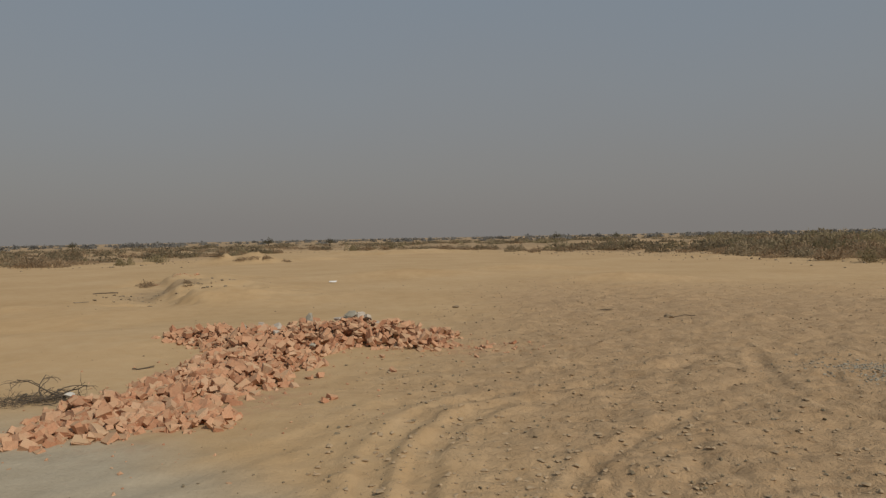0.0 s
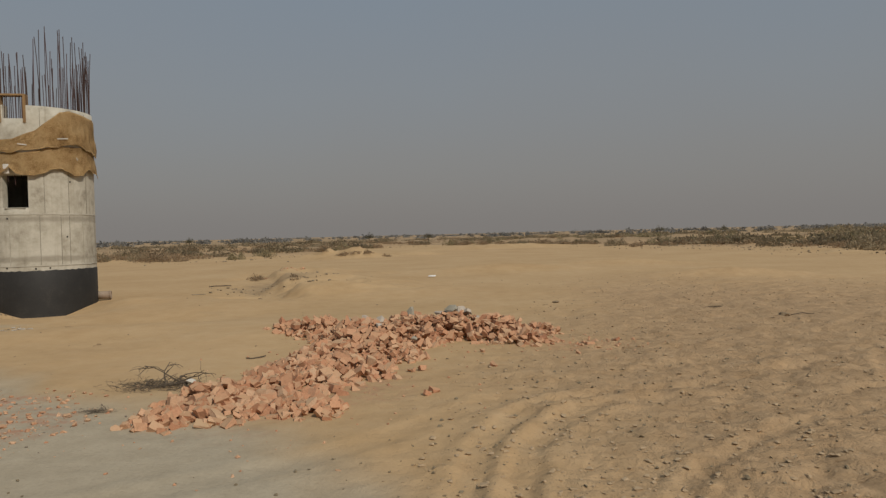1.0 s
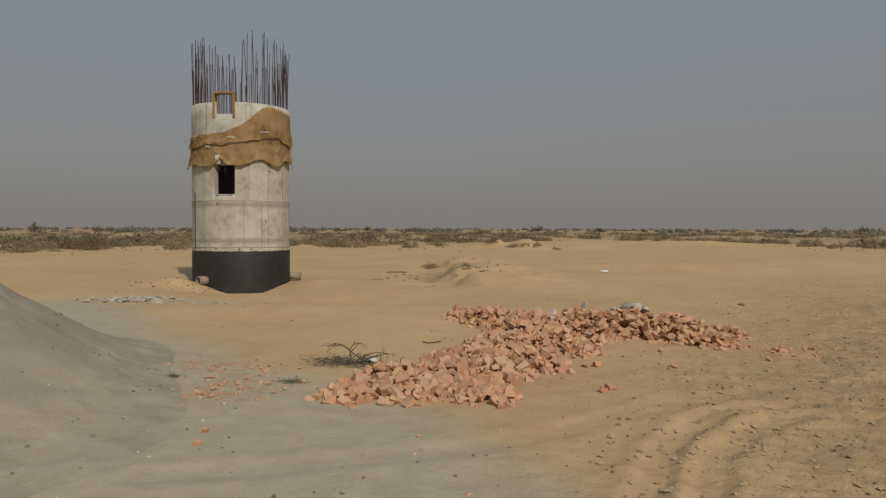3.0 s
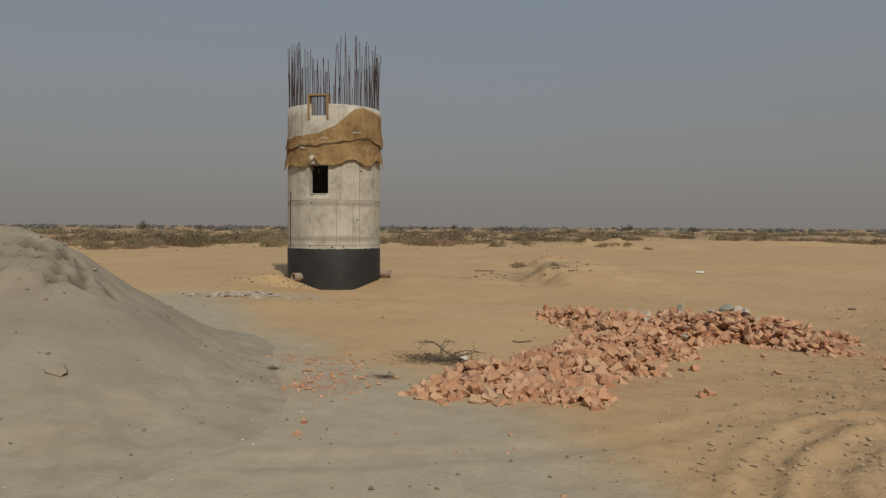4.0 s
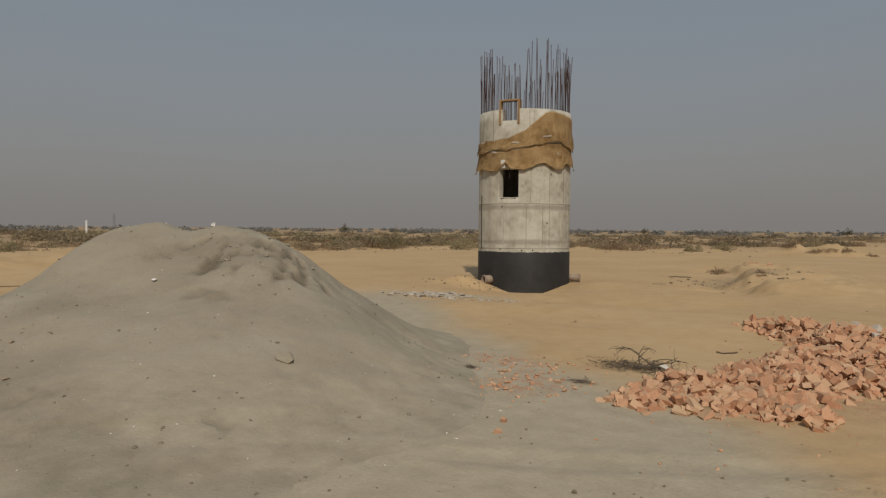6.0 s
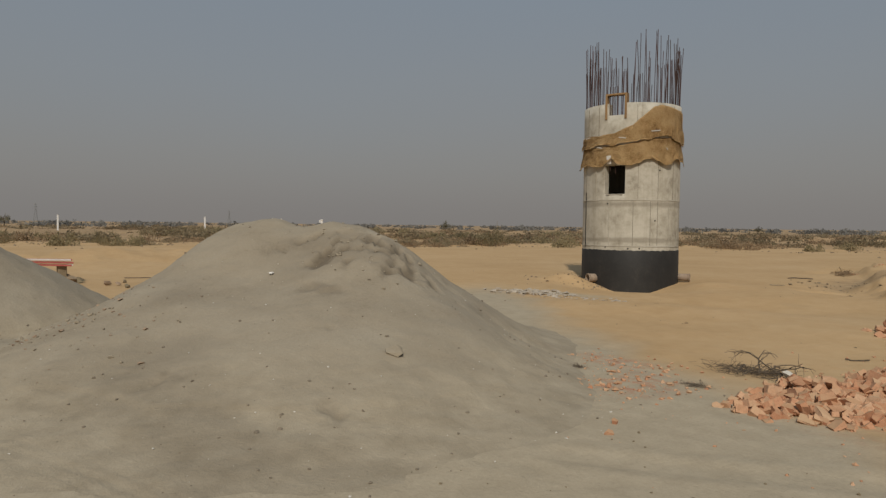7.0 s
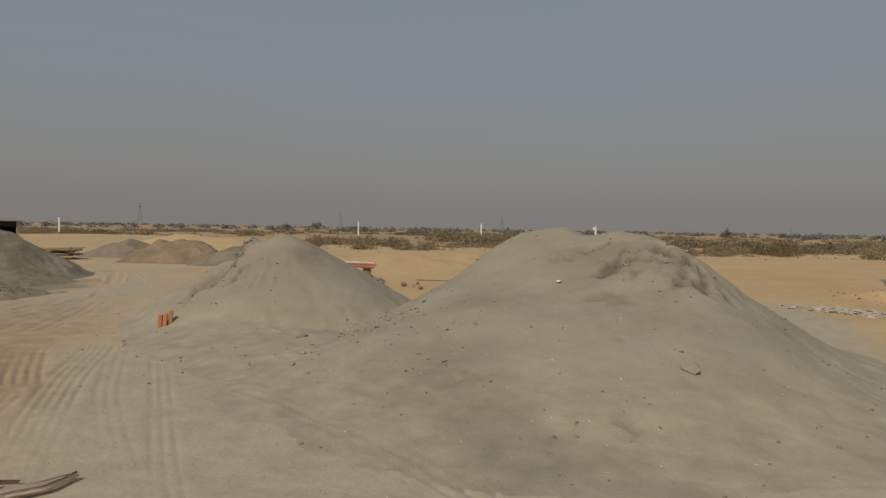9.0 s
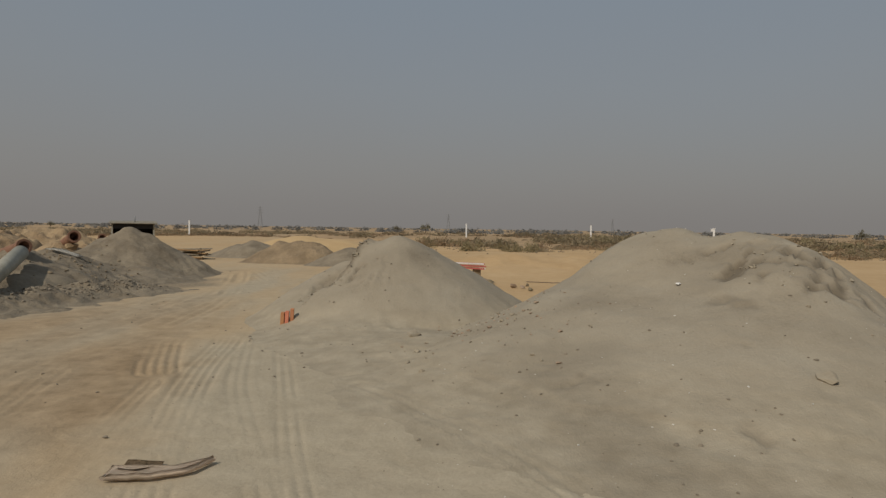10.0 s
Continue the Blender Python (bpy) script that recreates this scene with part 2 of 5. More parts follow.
M_TWIG = surface("dry_twig", [(0.3, (0.045, 0.034, 0.024)), (0.7, (0.130, 0.100, 0.070))], 12, 0.9, 60, 0.3, 0.002)
M_PIPE = surface("dusty_pipe", [(0.3, (0.210, 0.150, 0.105)), (0.7, (0.330, 0.255, 0.190))], 5, 0.8, 40, 0.2, 0.003)
M_PIPEGREY = surface("grey_pipe", [(0.3, (0.230, 0.215, 0.165)), (0.7, (0.360, 0.340, 0.275))], 3, 0.8, 40, 0.2, 0.003)
M_PIPERED = surface("rusty_pipe", [(0.3, (0.130, 0.060, 0.035)), (0.7, (0.240, 0.125, 0.075))], 5, 0.8, 40, 0.2, 0.003)
M_PALE = surface("pale_pebble", [(0.3, (0.420, 0.390, 0.330)), (0.7, (0.640, 0.610, 0.550))], 8, 0.9, 50, 0.2, 0.004)
M_DARKPEBBLE = surface("dark_pebble", [(0.3, (0.135, 0.111, 0.079)), (0.7, (0.240, 0.200, 0.148))], 8, 0.95, 50, 0.4, 0.006)
# near-black base colour, standing in for shade inside openings
M_DARK = surface("dark_interior", [(0.3, (0.012, 0.011, 0.010)), (0.7, (0.035, 0.031, 0.027))], 3, 0.9, 30, 0.2, 0.003)
M_WHITE = surface("white_paint", [(0.3, (0.640, 0.630, 0.600)), (0.7, (0.800, 0.790, 0.770))], 3, 0.7, 40, 0.1, 0.002)
M_PAPER = surface("paper_litter", [(0.3, (0.520, 0.500, 0.460)), (0.7, (0.720, 0.700, 0.660))], 8, 0.85, 60, 0.3, 0.003)
M_SACK = surface("woven_sack", [(0.3, (0.460, 0.365, 0.270)), (0.7, (0.620, 0.515, 0.405))], 4, 0.85, 90, 0.3, 0.003)
M_RED = surface("faded_red_paint", [(0.3, (0.300, 0.060, 0.050)), (0.7, (0.450, 0.120, 0.100))], 5, 0.7, 40, 0.2, 0.003)
M_BLUE = surface("violet_plastic", [(0.3, (0.040, 0.030, 0.090)), (0.7, (0.070, 0.050, 0.140))], 5, 0.6, 40, 0.2, 0.003)
M_STEEL = surface("grey_steel", [(0.3, (0.160, 0.165, 0.170)), (0.7, (0.240, 0.245, 0.250))], 1, 0.6, 30, 0.1, 0.002)


def leaf_material(name, stops, glow_through=0.45):
    m, nt, b = blank(name)
    geo = nt.nodes.new("ShaderNodeNewGeometry")
    oi = nt.nodes.new("ShaderNodeObjectInfo")
    f = link_math(nt, "MULTIPLY_ADD", oi.outputs["Random"], 0.35, link_math(nt, "MULTIPLY", geo.outputs["Random Per Island"], 0.65))
    nt.links.new(ramp(nt, f, stops), b.inputs["Base Color"])
    b.inputs["Roughness"].default_value = 0.9
    b.inputs["Specular IOR Level"].default_value = 0.1
    if glow_through:
        tr = nt.nodes.new("ShaderNodeBsdfTranslucent")
        nt.links.new(b.inputs["Base Color"].links[0].from_socket, tr.inputs["Color"])
        mx = nt.nodes.new("ShaderNodeMixShader")
        mx.inputs[0].default_value = glow_through
        nt.links.new(b.outputs[0], mx.inputs[1])
        nt.links.new(tr.outputs[0], mx.inputs[2])
        nt.links.new(mx.outputs[0], nt.nodes["Material Output"].inputs["Surface"])
    return m


M_SCRUB = leaf_material("grey_green_scrub", [(0.0, (0.235, 0.190, 0.120)), (0.5, (0.305, 0.246, 0.158)), (1.0, (0.385, 0.310, 0.205))])
M_GREENSCRUB = leaf_material("olive_scrub", [(0.0, (0.235, 0.198, 0.112)), (0.5, (0.300, 0.250, 0.146)), (1.0, (0.370, 0.305, 0.188))])
M_DRYSCRUB = leaf_material("dry_brown_scrub", [(0.0, (0.270, 0.196, 0.122)), (0.5, (0.345, 0.252, 0.158)), (1.0, (0.425, 0.318, 0.205))])
M_TREE = leaf_material("dusty_tree_leaves", [(0.0, (0.165, 0.152, 0.105)), (1.0, (0.235, 0.216, 0.152))])
# distance haze is put into this pale grey base colour
M_FARTREE = leaf_material("distant_trees_haze_tint", [(0.0, (0.225, 0.218, 0.202)), (1.0, (0.275, 0.265, 0.245))])


# ---- relief of the ground ----
def vnoise(x, y, seed=0):
    """Smooth value noise on arrays, -1 to 1."""
    xi, yi = np.floor(x), np.floor(y)
    fx, fy = x - xi, y - yi
    fx, fy = fx * fx * (3 - 2 * fx), fy * fy * (3 - 2 * fy)

    def lattice(a, b):
        s = np.sin(a * 127.1 + b * 311.7 + seed * 74.7) * 43758.5453
        return (s - np.floor(s)) * 2 - 1
    n00, n10, n01, n11 = lattice(xi, yi), lattice(xi + 1, yi), lattice(xi, yi + 1), lattice(xi + 1, yi + 1)
    return (n00 * (1 - fx) + n10 * fx) * (1 - fy) + (n01 * (1 - fx) + n11 * fx) * fy


def fbm(x, y, scale, octaves=4, seed=0):
    out, amp = 0.0, 0.5
    for o in range(octaves):
        out = out + amp * vnoise(x / scale + 17.3 * o, y / scale - 9.1 * o, seed + o)
        scale, amp = scale * 0.5, amp * 0.5
    return out


def sstep(a, b, v):
    t = np.clip((v - a) / (b - a), 0, 1)
    return t * t * (3 - 2 * t)


def bell(x, y, cx, cy, sx, sy, turn=0.0):
    c, s = math.cos(radians(turn)), math.sin(radians(turn))
    u, v = (x - cx) * c + (y - cy) * s, -(x - cx) * s + (y - cy) * c
    return np.exp(-(u / sx) ** 2 - (v / sy) ** 2)


def path_distance(x, y, pts):
    """Distance to a polyline, and the signed side."""
    best, side = np.full(np.shape(x), 1e9), np.zeros(np.shape(x))
    for (ax, ay), (bx, by) in zip(pts, pts[1:]):
        dx, dy = bx - ax, by - ay
        L2 = dx * dx + dy * dy
        t = np.clip(((x - ax) * dx + (y - ay) * dy) / L2, 0, 1)
        px, py = x - ax - t * dx, y - ay - t * dy
        d = np.hypot(px, py)
        s = np.sign(dx * py - dy * px)
        side = np.where(d < best, s, side)
        best = np.minimum(best, d)
    return best, side


def near_path(x, y, pts, pad):
    px, py = [p[0] for p in pts], [p[1] for p in pts]
    return (x > min(px) - pad) & (x < max(px) + pad) & (y > min(py) - pad) & (y < max(py) + pad)


def arc_path(pts, n=8):
    """A Catmull-Rom line through a few points."""
    out = []
    P = [pts[0]] + list(pts) + [pts[-1]]
    for i in range(1, len(P) - 2):
        p0, p1, p2, p3 = (np.array(P[j]) for j in (i - 1, i, i + 1, i + 2))
        for k in range(n):
            t = k / n
            out.append(tuple(0.5 * (2 * p1 + (p2 - p0) * t + (2 * p0 - 5 * p1 + 4 * p2 - p3) * t * t + (3 * p1 - p0 - 3 * p2 + p3) * t ** 3)))
    return out + [tuple(pts[-1])]


# wheel ruts: line, half width, depth
RUTS = [
    (arc_path([(-0.85, 3.4), (-0.62, 5.08), (-0.56, 6.34), (-0.2, 7.57), (0.31, 8.14), (0.9, 8.5), (2.0, 8.9)]), 0.14, 0.024),
    (arc_path([(-0.40, 3.4), (-0.23, 5.21), (-0.17, 6.15), (0.15, 7.15), (0.50, 7.65), (1.05, 7.98), (2.2, 8.3)]), 0.14, 0.026),
    (arc_path([(4.9, 11.0), (4.55, 10.13), (4.11, 8.6), (4.1, 7.85), (4.4, 6.86), (4.8, 5.5)]), 0.13, 0.026),
    (arc_path([(5.5, 9.9), (4.95, 8.9), (4.9, 8.2), (5.3, 7.2)]), 0.11, 0.018),
    (arc_path([(0.8, 4.4), (0.93, 5.13), (1.28, 5.83), (1.64, 6.29), (2.34, 7.01), (3.4, 7.8)]), 0.10, 0.018),
    (arc_path([(-4.2, 4.0), (-2.0, 5.8), (0.6, 9.2), (6.0, 12.0), (14, 15.5)]), 0.18, 0.012),
    (arc_path([(2.5, 23.5), (9.0, 25.0), (19.0, 27.5)]), 0.22, 0.020),
    (arc_path([(4.0, 20.0), (10.0, 21.0), (18.0, 22.5)]), 0.20, 0.020),
]
# tyre prints on the haul road
ROAD_RUTS = [
    (arc_path([(-4.0, -1.85), (-5.67, -2.12), (-7.1, -2.3), (-9.7, -2.58), (-13.4, -2.75), (-20.0, -3.4), (-34, -5.0)]), 0.26, 0.012, 5),
    (arc_path([(-9.6, -3.1), (-10.6, -3.34), (-12.2, -3.62), (-13.4, -3.5), (-14.8, -3.17), (-18.0, -3.1)]), 0.32, 0.017, 5),
    (arc_path([(-4.4, -1.05), (-6.2, -1.41), (-7.5, -1.71), (-9.1, -2.02), (-12.0, -2.35)]), 0.17, 0.005, 3),
    (arc_path([(-4.6, -0.85), (-6.3, -1.12), (-8.3, -1.36), (-11.3, -1.72)]), 0.15, 0.006, 3),
    (arc_path([(-4.4, -2.72), (-5.5, -2.78), (-6.95, -2.89), (-9.0, -2.98)]), 0.16, 0.011, 3),
    (arc_path([(-7.0, -5.1), (-9.9, -5.11), (-11.9, -5.05), (-15.3, -4.87), (-19.4, -4.19), (-30, -5.4)]), 0.34, 0.030, 2),
    (arc_path([(-9.0, -6.9), (-12.4, -6.31), (-14.1, -5.82), (-18.0, -5.12), (-24, -5.2)]), 0.36, 0.034, 2),
    (arc_path([(-10.5, -4.4), (-12.4, -4.2), (-14.9, -3.98), (-19.0, -3.97), (-28, -5.0)]), 0.24, 0.026, 2),
    (arc_path([(-6.2, -4.0), (-8.5, -4.2), (-11.0, -4.6)]), 0.18, 0.014, 3),
    (arc_path([(-3.4, 1.4), (-5.4, 1.0), (-7.2, 0.2), (-8.6, -0.6)]), 0.16, 0.010, 2),
]
DUG_EDGE = arc_path([(-14.8, 39.0), (-12.9, 33.0), (-11.0, 28.0), (-9.3, 24.0), (-7.9, 21.0)], 4)
TOWER = (-16.87, 21.40)


def edge_at(az):
    """Where the open sand ends and the scrub begins, by azimuth."""
    return np.interp(az, [-60, -32, -25, -18, -10, -5, -1, 3, 8, 13, 15.5, 18, 25, 30, 36, 42, 46, 52, 57, 63, 72, 76, 82, 86, 92, 100, 106, 118, 135],
                     [42, 46, 54, 59, 71, 80, 92, 106, 116, 112, 90, 70, 66, 68, 72, 69, 65, 62, 62, 64, 62, 60, 60, 72, 105, 125, 120, 100, 95])


def relief(x, y):
    """Height of the ground, on arrays."""
    d = np.hypot(x, y)
    near = 1 - sstep(12, 45, d)
    z = 0.05 * fbm(x, y, 5.0, 4, 3) * sstep(2, 8, d) + 0.16 * fbm(x, y, 14.0, 3, 8) * sstep(14, 30, d)
    trod = sstep(-3.0, 2.0, x - 0.10 * y + 0.5) * sstep(0, 3, y)            # trampled ground to the right
    z = z + near * (0.012 + 0.07 * trod) * fbm(x, y, 0.55, 4, 11) + near * trod * (0.03 * np.abs(vnoise(x / 0.22, y / 0.22, 5)) - 0.040 * sstep(0.28, 0.55, fbm(x, y, 0.42, 2, 15)))
    z = z + near * 0.016 * fbm(x, y, 0.9, 3, 21) * (1 - trod)
    # hollow and spoil round the tower foot
    z = z - 0.55 * bell(x, y, -15.0, 19.6, 1.9, 1.5, 35) + 0.32 * bell(x, y, -17.6, 18.9, 0.9, 0.6, 20) - 0.12 * bell(x, y, -17, 21, 5, 5)
    z = z + 0.30 * bell(x, y, -13.5, 20.8, 1.3, 1.1, 0)
    # smooth wind-blown slopes before the tower
    z = z + 0.16 * bell(x, y, -9.8, 13.2, 3.2, 1.2, 25) - 0.22 * bell(x, y, -9.5, 16.6, 3.8, 1.7, 20) + 0.10 * bell(x, y, -6.3, 12.8, 1.6, 1.6)
    # low spoil ridge with a dug face, brick waste on its crown
    crag = 1 + 0.9 * fbm(x, y, 1.5, 4, 33)
    lip, side = path_distance(x, y, DUG_EDGE)
    lip = lip * side + 0.9 * fbm(x, y, 1.3, 4, 34)
    ends = sstep(20.0, 23.0, y) * (1 - sstep(33, 40, y))
    z = z + ends * (0.36 * sstep(-0.4, 0.6, lip) * np.exp(-(np.maximum(lip, 0) / 4.0) ** 2) - 0.18 * np.exp(-((lip + 1.0) / 0.9) ** 2)) * crag
    z = z + 0.22 * bell(x, y, -12.6, 29.8, 0.9, 1.6, 12) * crag
    z = z + 0.34 * bell(x, y, -1.9, 34, 3.4, 1.5, 8) + 0.36 * bell(x, y, 7.5, 28.5, 3.0, 0.9, -6) + 0.30 * bell(x, y, 4.2, 39, 4.0, 1.6)
    # sand bank behind the heaps
    z = z + (0.62 * bell(x, y, -33, 7.0, 3.0, 6.0, 15) + 0.40 * bell(x, y, -37, 14, 3.5, 6, 30)) * (1 + 0.5 * fbm(x, y, 1.6, 3, 36))
    # broken banks where the scrub begins
    az = np.degrees(np.arctan2(-x, y))
    past = d - edge_at(az) + 5.0 * fbm(x, y, 9.0, 3, 43) + 1.6 * fbm(x, y, 2.2, 3, 44)
    calm = sstep(86, 92, az)
    scrub = sstep(-0.4, 1.6, past)
    rough = 1 - sstep(160, 400, d)
    z = z + scrub * (0.06 + 0.24 * np.abs(fbm(x, y, 5.0, 3, 45))) * rough * (1 - 0.7 * calm)
    z = z + sstep(0, 30, past) * (0.10 + 0.75 * fbm(x, y, 11.0, 4, 31) + 0.35 * np.abs(fbm(x, y, 4.0, 3, 41))) * rough * (1 - 0.75 * calm)
    z = z + 0.30 * sstep(4, 22, past) * sstep(0, -12, az) * rough
    z = z + 0.85 * bell(x, y, -17.6, 61, 3.2, 2.2, 12) * crag + 0.45 * bell(x, y, -12.6, 66, 2.6, 1.4, 10) * crag + 0.5 * bell(x, y, -6, 84, 9, 1.8, 4) * crag
    z = z - 0.4 * sstep(90, 300, d)
    # ruts with small berms
    for pts, w, dep in RUTS:
        m_ = near_path(x, y, pts, 4 * w)
        if not m_.any():
            continue
        r = np.full(np.shape(x), 1e3)
        r[m_] = path_distance(x[m_], y[m_], pts)[0]
        z = z - dep * np.exp(-(r / w) ** 4) + 0.6 * dep * np.exp(-((r - 1.6 * w) / (0.6 * w)) ** 2)
    for pts, w, dep, ribs in ROAD_RUTS:
        m_ = near_path(x, y, pts, 2 * w)
        if not m_.any():
            continue
        r = np.full(np.shape(x), 1e3)
        dist, side = path_distance(x[m_], y[m_], pts)
        r[m_] = dist * side
        lug = (0.5 + 0.5 * np.cos(np.clip(r / w, -1.2, 1.2) * math.pi * ribs)) ** 2.2
        brk = 0.15 + 0.85 * sstep(-0.12, 0.25, fbm(x, y, 2.2, 3, 51))
        across = np.abs(r) / w
        z = z - 1.5 * dep * brk * lug * (1 - sstep(0.85, 1.15, across)) + 0.4 * dep * brk * np.exp(-((across - 1.2) / 0.2) ** 2)
    return z


def relief_at(x, y):
    return float(relief(np.array([float(x)]), np.array([float(y)]))[0])


def mesh_grid(name, X, Y, Z, keep=None, wrap=False):
    """A quad grid from 2D arrays."""
    n, m = X.shape
    verts = np.stack([X.ravel(), Y.ravel(), Z.ravel()], 1)
    i, j = np.meshgrid(np.arange(n - 1), np.arange(m if wrap else m - 1), indexing="ij")
    j2 = (j + 1) % m
    q = np.stack([i * m + j, (i + 1) * m + j, (i + 1) * m + j2, i * m + j2], -1).reshape(-1, 4)
    if keep is not None:
        k = keep.ravel()
        q = q[k[q].any(1)]
        used = np.unique(q)
        remap = np.full(len(verts), -1)
        remap[used] = np.arange(len(used))
        verts, q = verts[used], remap[q]
    me = bpy.data.meshes.new(name)
    me.vertices.add(len(verts))
    me.vertices.foreach_set("co", verts.ravel())
    me.loops.add(len(q) * 4)
    me.loops.foreach_set("vertex_index", q.ravel().astype(np.int32))
    me.polygons.add(len(q))
    me.polygons.foreach_set("loop_start", np.arange(len(q), dtype=np.int32) * 4)
    me.update(calc_edges=True)
    me.polygons.foreach_set("use_smooth", np.ones(len(q), dtype=bool))
    return me, verts


# ---- ground: one sheet to the horizon, finer near the walk ----
def build_ground():
    # turn from -45 (right) to 130 degrees (left) finely, the rest coarsely
    a = np.radians(np.concatenate([np.arange(-45, 85, 0.22), np.arange(85, 112, 0.15), np.arange(112, 130, 0.22), np.arange(130, 315, 5.0)]))
    r = [0.0, 0.6, 1.2, 1.8, 2.4]
    while r[-1] < 4000:
        r.append(r[-1] * (1.0065 if r[-1] < 13 else 1.010 if r[-1] < 21 else 1.006 if r[-1] < 27 else 1.011 if r[-1] < 82 else 1.018 if r[-1] < 130 else 1.08) + 0.006)
    A, R = np.meshgrid(a, np.array(r), indexing="xy")
    X, Y = -np.sin(A) * R, np.cos(A) * R
    Z = relief(X.ravel(), Y.ravel()).reshape(X.shape)
    me, v = mesh_grid("ground", X, Y, Z, wrap=True)
    x, y = v[:, 0], v[:, 1]
    wob = 1.2 * fbm(x, y, 3.0, 4, 61) + 0.5 * fbm(x, y, 0.8, 3, 71)
    spill = sstep(-0.9, 0.9, 4.3 - 0.62 * x - y + wob)
    spill = spill * sstep(-18.5, -14.5, x + 0.6 * wob + np.where(y < -1.5, 9, 0))
    south = sstep(1.6, -0.6, y + 0.6 * wob - 0.08 * (x + 6))            # haul road: grey dust over sand
    streak = 0.66 + 0.95 * fbm(x * 0.22 + y * 0.06, y, 1.3, 4, 81) + 0.2 * wob
    spill = np.clip(spill * (1 - south) + south * np.clip(streak, 0.52, 0.95) * (0.30 + 0.70 * sstep(-46, -22, x)) * sstep(-30, -16, y), 0, 1)
    spill = np.maximum(spill, sstep(0.12, 0.5, bell(x, y, -9.3, 2.2, 6.5, 5.6, -20) + 0.12 * wob))
    spill = np.maximum(spill, 0.9 * sstep(0.5, 0.9, bell(x, y, -14.6, 14.6, 2.6, 0.9, 30) + 0.3 * wob))
    trod = sstep(-3.0, 2.0, x - 0.10 * y + 0.5 + wob) * sstep(0, 4, y) * (1 - sstep(18, 34, np.hypot(x, y)))
    far = sstep(0, 8, np.hypot(x, y) - edge_at(np.degrees(np.arctan2(-x, y))) + 5 * wob) * 0.7
    strewn = sstep(0.25, 0.7, 1.1 * bell(x, y, -23.5, -9.4, 6.5, 3.2, -12) + 0.9 * bell(x, y, -18.5, -8.3, 4.6, 1.5, -27) + 0.35 * wob)
    far_d = np.hypot(x, y) - edge_at(np.degrees(np.arctan2(-x, y)))
    cover = np.clip(sstep(2, 16, far_d + 6 * wob) * (0.35 + 0.9 * fbm(x, y, 7.0, 3, 83) + 0.3 * wob) + 0.25 * sstep(14, 60, far_d), 0, 0.75)
    cover = np.maximum(cover, np.clip(1.1 * sstep(-2.6, -4.0, y + 0.7 * wob) * sstep(-5, -8, x) * (1 - sstep(-12, -22, x)) * (0.6 + 0.8 * fbm(x * 0.4, y, 1.6, 3, 84)), 0, 0.95))
    # brown soil on the dug face, its shade painted in with it
    cover = np.maximum(cover, 0.6 * sstep(0.3, 0.8, bell(x, y, -10.6, 26.0, 1.3, 3.0, 20) + 0.4 * wob))
    for name, val in (("cover", cover), ("gravel", strewn), ("grey", spill), ("worn", np.clip(np.maximum(trod * 0.9, far), 0, 1)),
                      ("dust", np.clip(sstep(0.35, 0.8, bell(x, y, -6.6, 7.7, 0.8, 0.5) + bell(x, y, -5.5, 6.6, 0.6, 0.7) + 0.8 * bell(x, y, -2.9, 10.2, 1.3, 3.8, 0) + 0.7 * bell(x, y, 0.3, 12.0, 1.2, 0.8) + 0.3 * wob), 0, 1) * 0.75)):
        at_ = me.attributes.new(name, "FLOAT", "POINT")
        at_.data.foreach_set("value", val.astype(np.float32))
    me.materials.append(M_GROUND)
    return tagged(new("ground", me), "tan desert sand with wheel ruts and grey spilled building sand", "ground", kind="structure")


ground = build_ground()


# ---- heaps ----
def heap_thing(name, label, cx, cy, half, height_fn, material, step=0.06, rim=0.04, damp_shade_fn=None):
    """A heap of loose material as its own mesh, sunk a little into the ground at its foot."""
    n = int(2 * half / step) + 1
    g = np.linspace(-half, half, n)
    X, Y = np.meshgrid(cx + g, cy + g, indexing="ij")
    base = relief(X.ravel(), Y.ravel()).reshape(X.shape)
    h = height_fn(X, Y)
    Z = base + h - rim
    me, v = mesh_grid(name, X - cx, Y - cy, Z, keep=h > 0.004)
    me.materials.append(material)
    if damp_shade_fn:
        vx, vy = v[:, 0] + cx, v[:, 1] + cy
        # damp also carries the painted shade of runnels and scarp
        for nm, val in (("damp", damp_shade_fn(vx, vy)), ("dry", 1 - sstep(0.10, 0.75, height_fn(vx, vy) + 0.15 * fbm(vx, vy, 0.9, 3, 141)))):
            me.attributes.new(nm, "FLOAT", "POINT").data.foreach_set("value", np.clip(val, 0, 1).astype(np.float32))
    ob = tagged(new(name, me), label, "heap")
    ob.location = (cx, cy, 0)
    return ob


def cone(x, y, cx, cy, h, slope, round_=0.35, sx=1.0, sy=1.0, turn=0.0):
    c, s = math.cos(radians(turn)), math.sin(radians(turn))
    u, v = ((x - cx) * c + (y - cy) * s) / sx, (-(x - cx) * s + (y - cy) * c) / sy
    d = np.sqrt(u * u + v * v + round_ * round_) - round_
    return h - slope * d


def soft_max(vals, k=0.12):
    m = np.maximum.reduce(vals)
    return m + k * np.log(sum(np.exp((v - m) / k) for v in vals))


def foot(h, k=0.10):
    """Eases a heap's foot into the ground."""
    return np.where(h > 4 * k, h, k * np.log1p(np.exp(np.clip(h / k, -30, 30))) - 0.012)


CREST = [(-12.0, 4.35, 1.99), (-11.55, 4.75, 1.99), (-11.1, 5.1, 1.84), (-10.7, 5.4, 1.95), (-10.2, 5.55, 1.90), (-9.75, 5.65, 1.83)]


